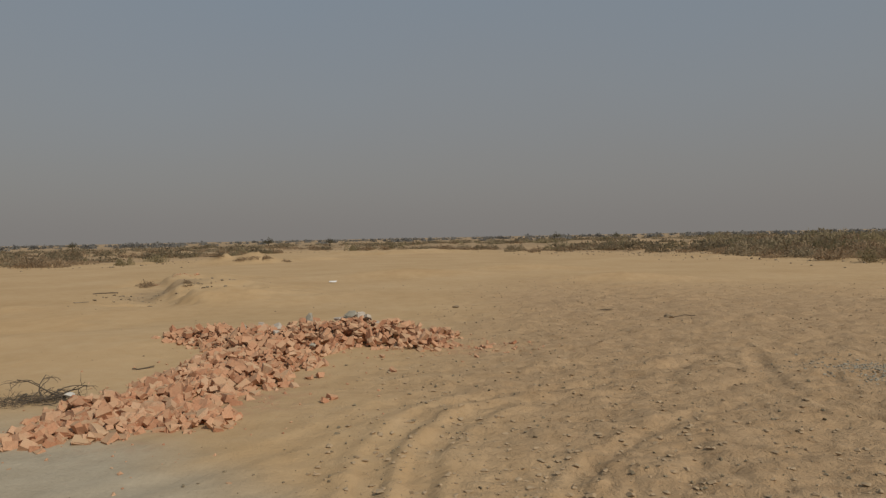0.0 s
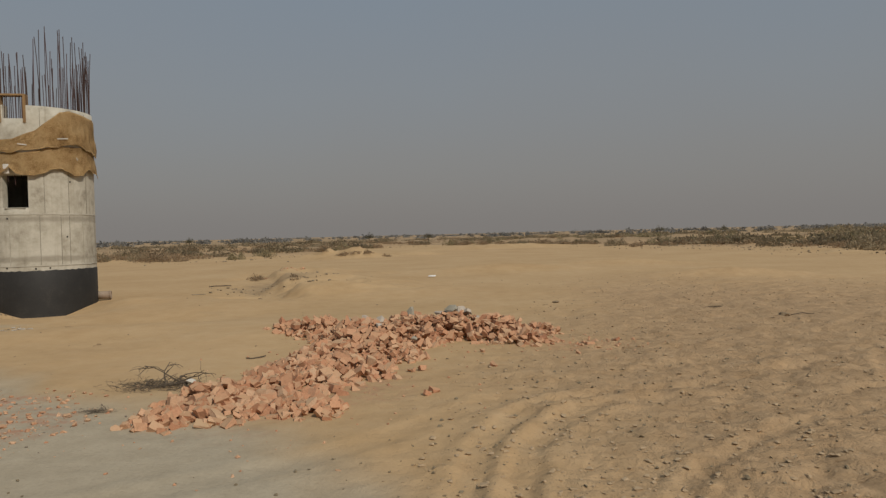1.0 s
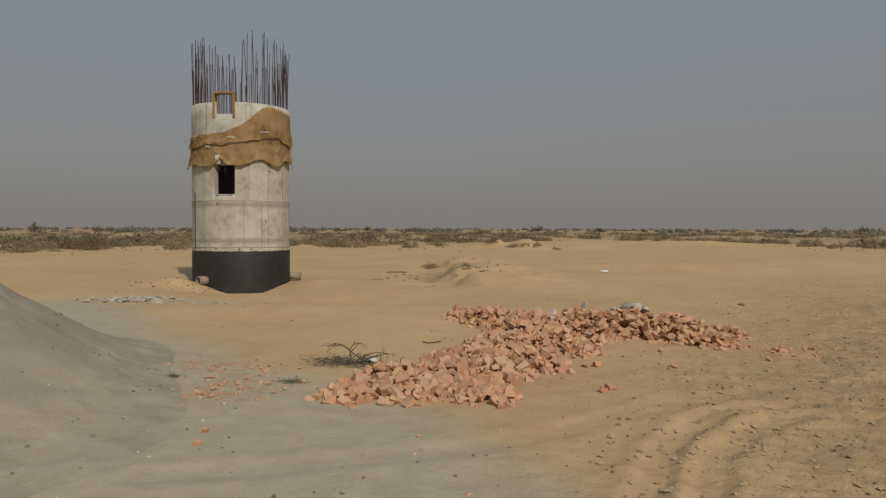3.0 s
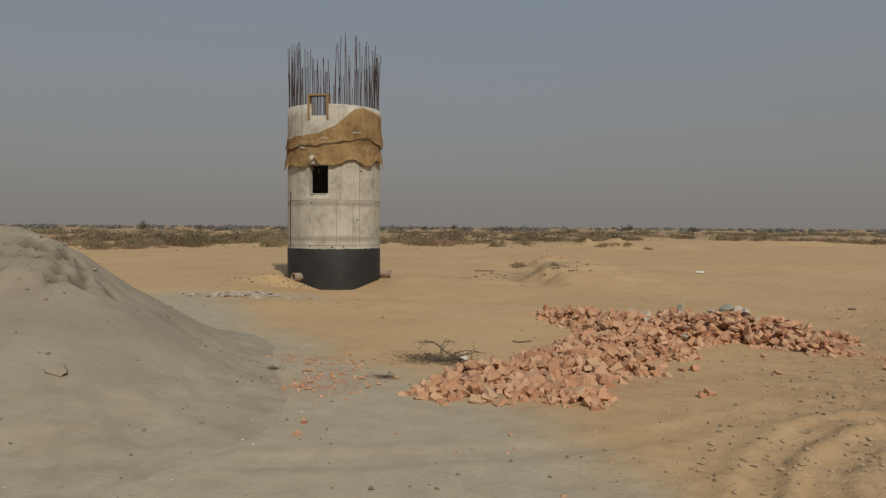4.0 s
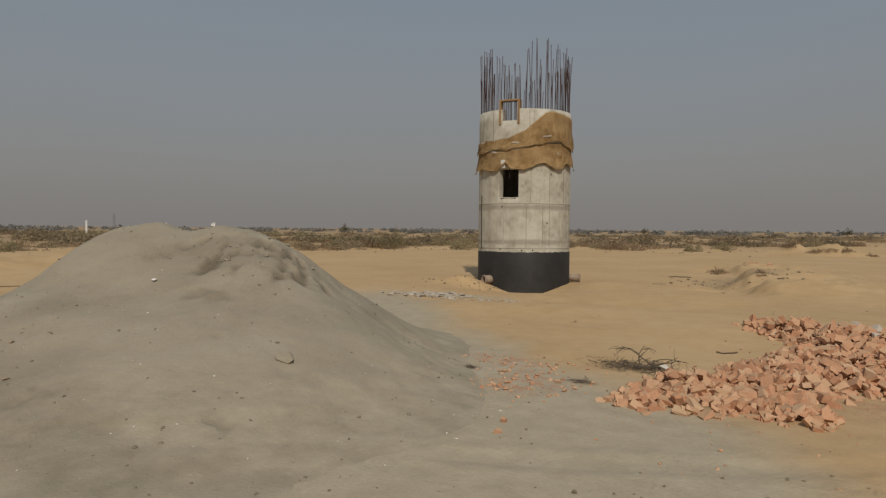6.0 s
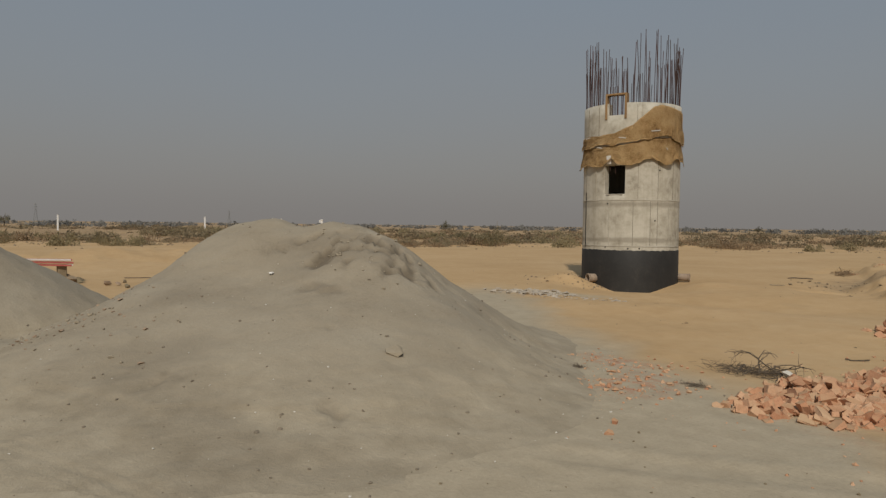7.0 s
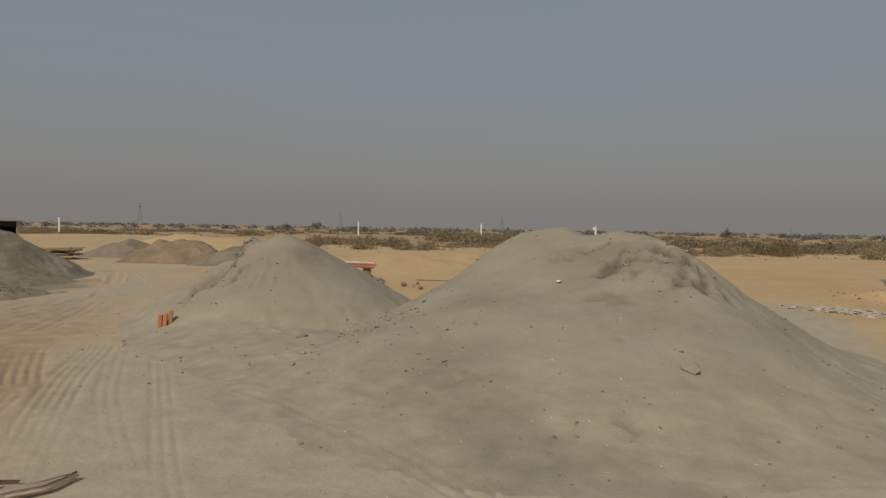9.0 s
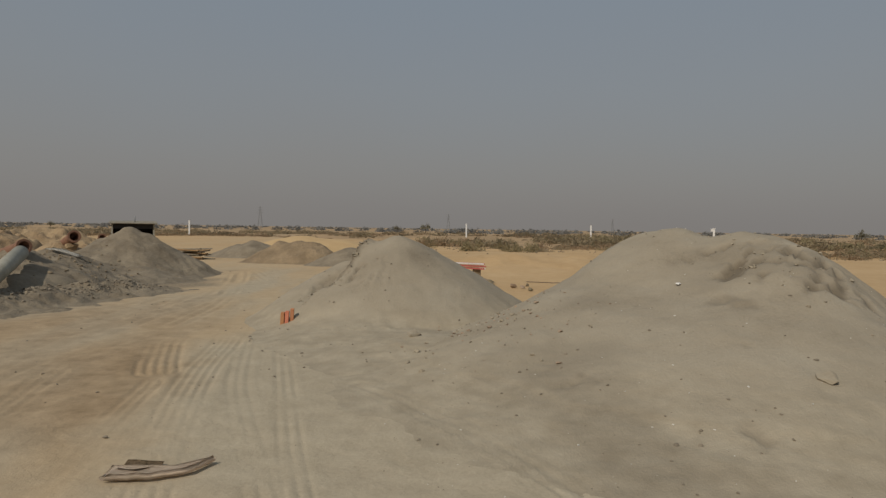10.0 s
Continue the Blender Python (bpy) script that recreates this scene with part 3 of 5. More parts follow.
def main_runnels(x, y):
    """Crusted crest, broken into fine runnels that follow the fall of the slope: extent and runnels."""
    turn, far_ = np.arctan2(y - 7.6, x + 11.2), np.hypot(x + 11.2, y - 7.6)
    rough = sstep(0.15, 0.45, bell(x, y, -9.30, 5.12, 1.05, 0.50, 30) + 0.42 * fbm(x, y, 0.40, 3, 98))
    run = fbm(turn * 25.0, far_ * 2.6, 1.0, 3, 95)
    clump = sstep(-0.30, 0.02, fbm(x, y, 0.34, 3, 94))
    return rough, sstep(-0.06, 0.14, run) * clump


def main_damp_shade(x, y):
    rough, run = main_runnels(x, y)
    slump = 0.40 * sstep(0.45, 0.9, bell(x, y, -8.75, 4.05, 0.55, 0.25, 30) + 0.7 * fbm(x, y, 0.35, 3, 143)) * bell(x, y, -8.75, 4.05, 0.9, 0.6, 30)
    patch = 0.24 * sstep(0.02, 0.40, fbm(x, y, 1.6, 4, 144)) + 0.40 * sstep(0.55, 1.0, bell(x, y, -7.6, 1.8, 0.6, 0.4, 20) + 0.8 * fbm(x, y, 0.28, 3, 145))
    # dark follows the cut runnels: their shade painted in with damp patches
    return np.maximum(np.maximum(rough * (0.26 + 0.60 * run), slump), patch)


SCARP = [(-15.35, -0.28), (-15.0, -0.44), (-14.72, -0.62), (-14.5, -0.80), (-14.3, -0.98)]


def second_runnels(x, y):
    """The crumbling scarp down the heap's road side: nearness to it, below or above, and runnels under it."""
    wx, wy = x + 0.16 * fbm(x, y, 0.30, 3, 110), y + 0.16 * fbm(x, y, 0.26, 3, 111)
    r, side = path_distance(wx, wy, SCARP)
    below = np.where(side < 0, 1.0, 0.0)
    turn, far_ = np.arctan2(y - 0.1, x + 15.1), np.hypot(x + 15.1, y - 0.1)
    fan = np.exp(-((np.degrees(turn) + 44) / 30) ** 2) * sstep(0.7, 0.95, far_) * (1 - sstep(1.35, 1.9, far_))
    run = sstep(-0.04, 0.12, fbm(turn * 20.0, far_ * 1.8, 1.0, 3, 105)) * sstep(-0.25, 0.05, fbm(x, y, 0.30, 3, 108))
    return r, below, fan, run


def second_damp_shade(x, y):
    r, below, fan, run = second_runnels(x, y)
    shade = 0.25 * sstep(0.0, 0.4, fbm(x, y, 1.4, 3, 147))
    # dark along the scarp step and fan runnels paints in their shade
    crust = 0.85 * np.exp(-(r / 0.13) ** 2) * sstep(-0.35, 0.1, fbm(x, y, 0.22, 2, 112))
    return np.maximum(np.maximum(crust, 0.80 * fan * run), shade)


def main_heap(x, y):
    """Long even slopes towards the road, steeper ones to the sides and back."""
    hs = []
    for (ax, ay, ah), (bx, by, bh) in zip(CREST, CREST[1:]):
        dx, dy = bx - ax, by - ay
        t = np.clip(((x - ax) * dx + (y - ay) * dy) / (dx * dx + dy * dy), 0, 1)
        px, py = x - ax - t * dx, y - ay - t * dy
        d = np.sqrt(px * px + py * py + 0.09) - 0.3
        ang = (np.degrees(np.arctan2(py, px)) + 35 + 180) % 360 - 180      # 0 looks down the long front slope
        stretch = np.interp(ang, [-180, -85, -60, -43, -20, 5, 25, 45, 62, 180], [0.54, 0.54, 0.60, 0.70, 0.98, 1.0, 0.88, 0.66, 0.54, 0.54])
        e = d / stretch
        hs.append(np.interp(e, [0, 0.6, 1.75, 3.5, 4.5, 5.5, 7.0, 8.0], [0, 0.24, 0.80, 1.37, 1.62, 1.82, 1.99, 2.2]) * -1 + (ah + (bh - ah) * t))
    h = soft_max(hs, 0.10) - 0.11
    rough, run = main_runnels(x, y)
    h = h - rough * (run * 0.085 + 0.04 * sstep(0.1, 0.3, fbm(x, y, 0.18, 2, 96)))
    h = h - 0.05 * bell(x, y, -8.75, 4.05, 0.5, 0.2, 30) * sstep(-0.1, 0.2, fbm(x, y, 0.3, 3, 143)) - 0.05 * bell(x, y, -7.6, 1.7, 0.08, 0.2, 30)
    h = h + 0.10 * fbm(x, y, 2.2, 3, 91) * sstep(0.2, 0.8, h) + 0.028 * fbm(x, y, 0.5, 3, 97) + 0.012 * fbm(x, y, 0.16, 2, 99)
    return foot(h, 0.06)


def second_heap(x, y):
    main = soft_max([cone(x, y, -15.0, 0.25, 1.75, 0.61, 0.20), cone(x, y, -15.3, 0.45, 1.66, 0.58, 0.3), cone(x, y, -15.1, -0.30, 1.62, 0.68, 0.16)], 0.04)
    r, below, fan, run = second_runnels(x, y)
    step = 0.40 * below * np.exp(-(r / 0.55) ** 2) - 0.05 * (1 - below) * np.exp(-(r / 0.12) ** 2)
    notch = 0.12 * np.exp(-(r / 0.14) ** 2) * sstep(0.0, 0.2, fbm(x, y, 0.24, 3, 113))
    main = main - step - notch - 0.12 * fan * run
    apron = [cone(x, y, -13.0, -0.5, 0.36, 0.25, 0.5), cone(x, y, -14.0, -1.0, 0.46, 0.42, 0.3), cone(x, y, -12.2, -0.8, 0.22, 0.19, 0.4), cone(x, y, -10.9, 0.55, 0.32, 0.18, 0.4), cone(x, y, -9.8, 1.1, 0.26, 0.16, 0.4)]
    h = soft_max([main] + apron, 0.05)
    return foot(h + 0.07 * fbm(x, y, 1.3, 3, 101) * sstep(0.2, 0.8, h) + 0.025 * fbm(x, y, 0.4, 3, 107) + 0.010 * fbm(x, y, 0.15, 2, 109), 0.06)


heap_thing("sand_mound", "large heap of grey building sand with a crusted, slumping crest", -9.4, 3.6, 7.0, main_heap, M_GREYSAND, 0.045, damp_shade_fn=main_damp_shade)
heap_thing("sand_mound", "smaller heap of grey building sand with an eroded steep side", -13.2, 0.0, 5.8, second_heap, M_GREYSAND, 0.045, damp_shade_fn=second_damp_shade)


# ---- building helpers ----
def part(name, bm, material, parent=None, label=""):
    me = bpy.data.meshes.new(name)
    bm.to_mesh(me)
    bm.free()
    me.materials.append(material)
    ob = new(name, me)
    if parent:
        ob.parent = parent
    if label:
        ob["label"] = label
    return ob


def group_of(name, label, category, x, y, z, turn=0.0, group=""):
    e = new(name)
    e.empty_display_size = 0.2
    e.matrix_world = pose(x, y, z, 0, 0, turn)
    return tagged(e, label, category, group)


def add_box(bm, sx, sy, sz, m=None, bevel=0.0, seg=1):
    made = bmesh.ops.create_cube(bm, size=1.0)["verts"]
    bmesh.ops.scale(bm, vec=(sx, sy, sz), verts=made)
    if bevel:
        edges = list({e for v in made for e in v.link_edges})
        made = list({v for f in bmesh.ops.bevel(bm, geom=edges, offset=bevel, segments=seg, affect="EDGES")["faces"] for v in f.verts} | {v for v in made if v.is_valid})
    if m is not None:
        bmesh.ops.transform(bm, matrix=m, verts=made)
    return made


def tube_bm(points, radius, sides=6, bm=None, taper=1.0):
    """A tube along points, closed at both ends."""
    bm = bm or bmesh.new()
    rings, n = [], len(points)
    for i, p in enumerate(points):
        p = Vector(p)
        d = (Vector(points[min(i + 1, n - 1)]) - Vector(points[max(i - 1, 0)])).normalized()
        u = d.orthogonal().normalized() if i == 0 else (rings_u - d * rings_u.dot(d)).normalized()
        rings_u = u
        v = d.cross(u)
        r = radius * (1 + (taper - 1) * i / max(1, n - 1))
        rings.append([bm.verts.new(p + (u * math.cos(k * math.tau / sides) + v * math.sin(k * math.tau / sides)) * r) for k in range(sides)])
    for a, b in zip(rings, rings[1:]):
        for k in range(sides):
            f = bm.faces.new((a[k], a[(k + 1) % sides], b[(k + 1) % sides], b[k]))
            f.smooth = sides > 5
    bm.faces.new(rings[0][::-1])
    bm.faces.new(rings[-1])
    return bm


def hollow_pipe(r_out, r_in, length, sides=24):
    """A pipe along +y from 0 to length, with a real bore."""
    bm = bmesh.new()
    rings = []
    for r, yy in ((r_out, 0), (r_out, length), (r_in, length), (r_in, 0)):
        rings.append([bm.verts.new((r * math.cos(k * math.tau / sides), yy, r * math.sin(k * math.tau / sides))) for k in range(sides)])
    for i in range(4):
        a, b = rings[i], rings[(i + 1) % 4]
        for k in range(sides):
            f = bm.faces.new((a[k], a[(k + 1) % sides], b[(k + 1) % sides], b[k]))
            f.smooth = i in (0, 2)
    bmesh.ops.recalc_face_normals(bm, faces=bm.faces)
    return bm


def rock_bm(r, seed, squash=0.7, brick=False):
    """A broken lump: a hull of jittered corners."""
    rr = random.Random(seed)
    bm = bmesh.new()
    if brick:
        bmesh.ops.create_cube(bm, size=1.0)
        bmesh.ops.scale(bm, vec=(0.20, 0.11, 0.072), verts=bm.verts)
        for _ in range(rr.randint(2, 4)):
            n = Vector((rr.gauss(0, 1.3), rr.gauss(0, 0.8), rr.gauss(0, 0.6))).normalized()
            p = n * rr.uniform(0.020, 0.062)
            cut = bmesh.ops.bisect_plane(bm, geom=list(bm.verts) + list(bm.edges) + list(bm.faces), plane_co=p, plane_no=n, clear_outer=True)
            edges = [e for e in cut["geom_cut"] if isinstance(e, bmesh.types.BMEdge)]
            if edges:
                bmesh.ops.contextual_create(bm, geom=edges)
        bmesh.ops.holes_fill(bm, edges=bm.edges, sides=12)
        for v in bm.verts:
            v.co += Vector((rr.gauss(0, 0.003), rr.gauss(0, 0.003), rr.gauss(0, 0.003)))
        bmesh.ops.recalc_face_normals(bm, faces=bm.faces)
        return bm
    else:
        pts = []
        for _ in range(12):
            v = Vector((rr.gauss(0, 1), rr.gauss(0, 1), rr.gauss(0, 1))).normalized() * r * rr.uniform(0.75, 1.1)
            pts.append((v.x, v.y, v.z * squash))
    vs = [bm.verts.new(p) for p in pts]
    out = bmesh.ops.convex_hull(bm, input=vs)
    bmesh.ops.delete(bm, geom=[v for v in out["geom_interior"] if isinstance(v, bmesh.types.BMVert)], context="VERTS")
    bmesh.ops.recalc_face_normals(bm, faces=bm.faces)
    return bm


def mesh_of(name, bm, material):
    me = bpy.data.meshes.new(name)
    bm.to_mesh(me)
    bm.free()
    me.materials.append(material)
    return me


# ---- the tower: an unfinished round concrete shaft ----
def build_tower():
    R, RI, Z0, Z1 = 1.75, 1.50, -1.0, 6.27
    face = math.degrees(math.atan2(-TOWER[1], -TOWER[0]))      # direction back to the walk
    th = group_of("concrete_tower", "unfinished round concrete shaft with black coated foot and bare rusty bars", "tower", TOWER[0], TOWER[1], 0, face + 90)
    # local frame: -y faces the walk, +x to its right; phi from -y towards +x

    def at(phi, r, z):
        a = radians(phi)
        return Vector((r * math.sin(a), -r * math.cos(a), z))

    def shell(name, z_levels, holes, mat, r_out, r_in, label="", wob=None):
        bm = bmesh.new()
        cuts = sorted(set([float(a) for a in range(-180, 180, 6)] + [h[0] for h in holes] + [h[1] for h in holes]))
        zs = sorted(set(z_levels + [h[2] for h in holes] + [h[3] for h in holes]))
        n = len(cuts)
        grid = {}

        def vert(i, j, inner):
            k = (i % n, j, inner)
            if k not in grid:
                zz = zs[j]
                if wob and j == len(zs) - 1:
                    zz += wob(cuts[i % n])
                grid[k] = bm.verts.new(at(cuts[i % n], r_in if inner else r_out, zz))
            return grid[k]

        def solid(i, j):
            if not 0 <= j < len(zs) - 1:
                return False
            a0 = cuts[i % n]
            a1 = cuts[(i + 1) % n] if (i + 1) % n else 180.0
            am, zm = (a0 + a1) / 2, (zs[j] + zs[j + 1]) / 2
            return not any(h[0] < am < h[1] and h[2] < zm < h[3] for h in holes)
        for i in range(n):
            for j in range(len(zs) - 1):
                if not solid(i, j):
                    continue
                o = [vert(i, j, 0), vert(i + 1, j, 0), vert(i + 1, j + 1, 0), vert(i, j + 1, 0)]
                q = [vert(i, j, 1), vert(i + 1, j, 1), vert(i + 1, j + 1, 1), vert(i, j + 1, 1)]
                bm.faces.new(o).smooth = True
                bm.faces.new(q[::-1]).smooth = True
                for (da, db), (e0, e1) in (((1, 0), (1, 2)), ((-1, 0), (3, 0)), ((0, 1), (2, 3)), ((0, -1), (0, 1))):
                    if not solid(i + da, j + db):
                        bm.faces.new((o[e0], q[e0], q[e1], o[e1]))
        bmesh.ops.recalc_face_normals(bm, faces=bm.faces)
        return part(name, bm, mat, th, label)

    window = (-32.0, -7.6, 3.06, 4.08)
    notch = (-29.0, -9.5, 5.85, Z1 + 0.2)
    wall = shell("wall", [Z0, 1.0, 2.0, 2.84, 4.5, 5.4, Z1], [window, (notch[0], notch[1], notch[2], Z1)], M_CONCRETE, R, RI, "stained grey concrete shell cast in rings")
    # unseen slab added inside against daylight, so that the window looks into the dark
    bm = bmesh.new()
    bmesh.ops.create_circle(bm, cap_ends=True, radius=RI, segments=48)
    bmesh.ops.translate(bm, vec=(0, 0, 5.0), verts=bm.verts)
    slab = bmesh.ops.extrude_face_region(bm, geom=list(bm.faces))
    bmesh.ops.translate(bm, vec=(0, 0, 0.12), verts=[v for v in slab["geom"] if isinstance(v, bmesh.types.BMVert)])
    bmesh.ops.recalc_face_normals(bm, faces=bm.faces)
    part("daylight_block_slab", bm, M_DARK, th)
    # black coat with a ragged upper edge
    bm = bmesh.new()
    ring = []
    for k in range(180):
        phi = k * 2.0 - 180
        top = 1.06 + 0.02 * noise.noise((k * 0.21, 3, 1)) + 0.025 * noise.noise((k * 0.55, 9, 4))
        ring.append([bm.verts.new(at(phi, R + dr, zz)) for dr, zz in ((0.012, Z0), (0.014, 0.2), (0.012, top - 0.03), (0.003, top))])
    for k in range(180):
        a, b = ring[k], ring[(k + 1) % 180]
        for j in range(3):
            bm.faces.new((a[j], b[j], b[j + 1], a[j + 1])).smooth = True
    bmesh.ops.recalc_face_normals(bm, faces=bm.faces)
    part("bitumen_coat", bm, M_BITUMEN, th, "matt black damp-proof coating with ragged edge")

    def band(name, z, h, proud, mat, seed):
        b2 = bmesh.new()
        rs = []
        for k in range(120):
            phi = k * 3.0 - 180
            dz = 0.012 * noise.noise((k * 0.3, seed, 0))
            p = proud * (0.6 + 0.6 * abs(noise.noise((k * 0.4, seed, 5))))
            rs.append([b2.verts.new(at(phi, R + dr, z + dz + zz)) for dr, zz in ((-0.01, -h / 2), (p, -h * 0.2), (p, h * 0.25), (-0.01, h / 2))])
        for k in range(120):
            a, b = rs[k], rs[(k + 1) % 120]
            for j in range(3):
                b2.faces.new((a[j], b[j], b[j + 1], a[j + 1]))
        bmesh.ops.recalc_face_normals(b2, faces=b2.faces)
        return part(name, b2, mat, wall)
    band("pour_joint", 2.84, 0.05, 0.016, M_LAITANCE, 2)
    band("pour_joint", 1.20, 0.035, 0.022, M_LAITANCE, 7)
    band("pour_joint", 4.55, 0.05, 0.012, M_LAITANCE, 9)
    # upright seams of the shutter boards
    for zlo, zhi, phis in ((1.22, 2.82, (-64, -26, 2, 22, 31, 48, 74, -100, 110, 150, -140)), (2.87, 4.53, (-66, -45, 7, 31, 55, 78, -110, 120, 160)), (4.57, 6.2, (-62, -42, 5, 31, 55, 80, -100, 115, 150))):
        for phi in phis:
            b2 = bmesh.new()
            w = rng.uniform(0.010, 0.022)
            m = Matrix.Translation(at(phi, R + 0.001, (zlo + zhi) / 2)) @ pose(0, 0, 0, 0, 0, phi)
            add_box(b2, w, 0.016, zhi - zlo - 0.03, m)
            part("shutter_seam", b2, M_LAITANCE if rng.random() < 0.25 else M_SEAM, wall)
    # a narrow open joint: a dark strip stands in for the slit's shade
    b2 = bmesh.new()
    add_box(b2, 0.06, 0.02, 2.0, Matrix.Translation(at(-66, R + 0.001, 2.15)) @ pose(0, 0, 0, 0, 0, -66))
    part("open_joint_shade", b2, M_DARK, wall)
    # dark studs on the wall stand in for shade inside tie holes
    for phi, z in ((28, 2.12), (-28, 2.72), (10, 1.13), (-3, 1.12), (-30, 1.16), (33, 3.9)):
        b2 = bmesh.new()
        bmesh.ops.create_cone(b2, cap_ends=True, segments=10, radius1=0.03, radius2=0.02, depth=0.02, matrix=Matrix.Translation(at(phi, R + 0.006, z)) @ pose(0, 0, 0, 90, 0, phi))
        part("tie_hole_shade", b2, M_DARK, wall)
    # wooden frames in the openings
    def frame_box(name, phi0, phi1, z0, z1, mat, bottom):
        a, b = at(phi0, R - 0.08, 0), at(phi1, R - 0.08, 0)
        mid, w = (a + b) / 2, (b - a).length
        turn = math.degrees(math.atan2(b.y - a.y, b.x - a.x))
        jamb = 0.07
        for nm, dx, dz, sx, sz in ((name + "_post", -w / 2 + jamb / 2, (z0 + z1) / 2, jamb, z1 - z0), (name + "_post", w / 2 - jamb / 2, (z0 + z1) / 2, jamb, z1 - z0), (name + "_head", 0, z1 - 0.03, w - 2 * jamb, 0.06)):
            b3 = bmesh.new()
            add_box(b3, sx, 0.26, sz, Matrix.Translation(Vector((mid.x, mid.y, dz)) + Vector((math.cos(radians(turn)), math.sin(radians(turn)), 0)) * dx) @ pose(0, 0, 0, 0, 0, turn), 0.006)
            part(nm, b3, mat, th, "raw timber shuttering")
    frame_box("frame", -33.5, -6.5, 5.72, 6.62, M_WOOD, False)
    b2 = bmesh.new()
    add_box(b2, 0.60, 0.26, 0.035, Matrix.Translation(at(-20, R - 0.115, 3.042)) @ pose(0, 0, 0, 0, 0, -20), 0.01)
    part("window_sill", b2, M_LAITANCE, th)
    for phi, zt, L in ((-27, 4.1, 0.22), (-20, 4.1, 0.32), (-14, 4.12, 0.16)):
        b2 = bmesh.new()
        tube_bm([at(phi, R - 0.03, zt + 0.15), at(phi + 1, R - 0.05, zt - L)], 0.012, 5, b2)
        part("bar_stub", b2, M_REBAR, th)

    # sacking: two sheets hung round the wall, with folds and drooping hems
    def sheet(name, tops, bottoms, lift, seed, label):
        b3 = bmesh.new()
        cols = []
        n = 110
        a0, a1 = tops[0][0], tops[-1][0]
        for i in range(n + 1):
            phi = a0 + (a1 - a0) * i / n
            zt = float(np.interp(phi, [p[0] for p in tops], [p[1] for p in tops])) + 0.02 * noise.noise((phi * 0.15, seed, 1))
            zb = float(np.interp(phi, [p[0] for p in bottoms], [p[1] for p in bottoms])) + 0.05 * noise.noise((phi * 0.12, seed, 7)) + 0.02 * noise.noise((phi * 0.6, seed, 3))
            col = []
            for j in range(15):
                s = j / 14
                fold = 0.055 * noise.noise((phi * 0.10 + s * 1.2, s * 2.5, seed)) + 0.035 * noise.noise((phi * 0.30 + s, s * 4, seed + 3))
                r = R + 0.022 + lift * s * s + abs(fold) * (0.4 + s)
                col.append(b3.verts.new(at(phi, r, zt + (zb - zt) * s)))
            cols.append(col)
        for a, b in zip(cols, cols[1:]):
            for j in range(14):
                b3.faces.new((a[j], b[j], b[j + 1], a[j + 1])).smooth = True
        bmesh.ops.solidify(b3, geom=list(b3.faces), thickness=0.006)
        bmesh.ops.recalc_face_normals(b3, faces=b3.faces)
        return part(name, b3, M_BURLAP, th, label)
    sheet("sacking", [(-95, 5.15), (-60, 5.18), (-40, 5.15), (-20, 5.22), (0, 5.48), (14, 5.85), (24, 6.12), (34, 6.20), (60, 6.10), (95, 6.05)],
          [(-95, 4.72), (-52, 4.70), (-44, 4.80), (-30, 4.82), (-22, 4.74), (-12, 4.84), (0, 4.92), (10, 4.96), (20, 4.98), (30, 5.10), (42, 5.12), (50, 5.02), (70, 4.88), (95, 4.85)], 0.05, 1.5, "ochre jute sacking with damp stains")
    sheet("sacking", [(-100, 4.78), (-50, 4.74), (-40, 4.75), (-20, 4.78), (-8, 4.80), (4, 4.86), (15, 5.00), (32, 5.03), (42, 5.05), (50, 5.06), (70, 4.95), (95, 4.92)],
          [(-100, 4.05), (-80, 4.00), (-60, 4.12), (-35, 4.02), (-22, 4.30), (-16, 4.10), (0, 4.05), (12, 4.22), (22, 4.32), (34, 4.12), (45, 4.10), (54, 4.32), (62, 4.28), (95, 4.12)], 0.09, 6.5, "ochre jute sacking with torn drooping hem")
    b2 = bmesh.new()
    add_box(b2, 0.17, 0.03, 0.30, Matrix.Translation(at(-26, R + 0.08, 4.27)) @ pose(0, 0, 0, 8, 0, -26), 0.008)
    part("cloth_patch", b2, M_PAPER, th, "pale rag")
    # thin pale strips added to paint in bright lines where the sheets meet
    for phi, z, w, tilt in ((25, 5.27, 0.34, -6), (-11, 5.03, 0.26, 8), (-58, 5.12, 0.30, -4), (-38, 4.72, 0.22, 10), (40, 4.66, 0.10, 55)):
        b2 = bmesh.new()
        add_box(b2, w, 0.012, 0.035, Matrix.Translation(at(phi, R + 0.095, z)) @ pose(0, 0, 0, 0, tilt, phi), 0.004)
        part("bright_seam_strip", b2, M_PALE, th, "pale strip added for a bright line between sacking sheets")
    # bars standing out of the wall top, two rings
    lengths = [(-180, 1.9), (-95, 2.0), (-75, 2.35), (-50, 2.35), (-38, 2.1), (-28, 1.75), (-16, 1.7), (-4, 1.6), (4, 2.50), (30, 2.60), (60, 2.50), (80, 2.25), (95, 2.0), (180, 1.9)]
    k = 0
    for ring_r, count in ((R - 0.06, 62), (RI + 0.05, 50)):
        for i in range(count):
            phi = -180 + 360 * (i + rng.uniform(-0.3, 0.3)) / count
            L = float(np.interp(phi, [p[0] for p in lengths], [p[1] for p in lengths])) * rng.choice((1.0, 0.97, 0.93, 0.88, 0.70, 0.62))
            low = notch[2] - 0.1 if notch[0] < phi < notch[1] else Z1 - 0.1
            lean, twist = rng.gauss(0, 0.022), rng.gauss(0, 0.022)
            p0 = at(phi, ring_r, low)
            pts = [p0 + Vector((lean * s * s * L, twist * s * s * L, s * (L + Z1 - low))) for s in (0, 0.35, 0.7, 1.0)]
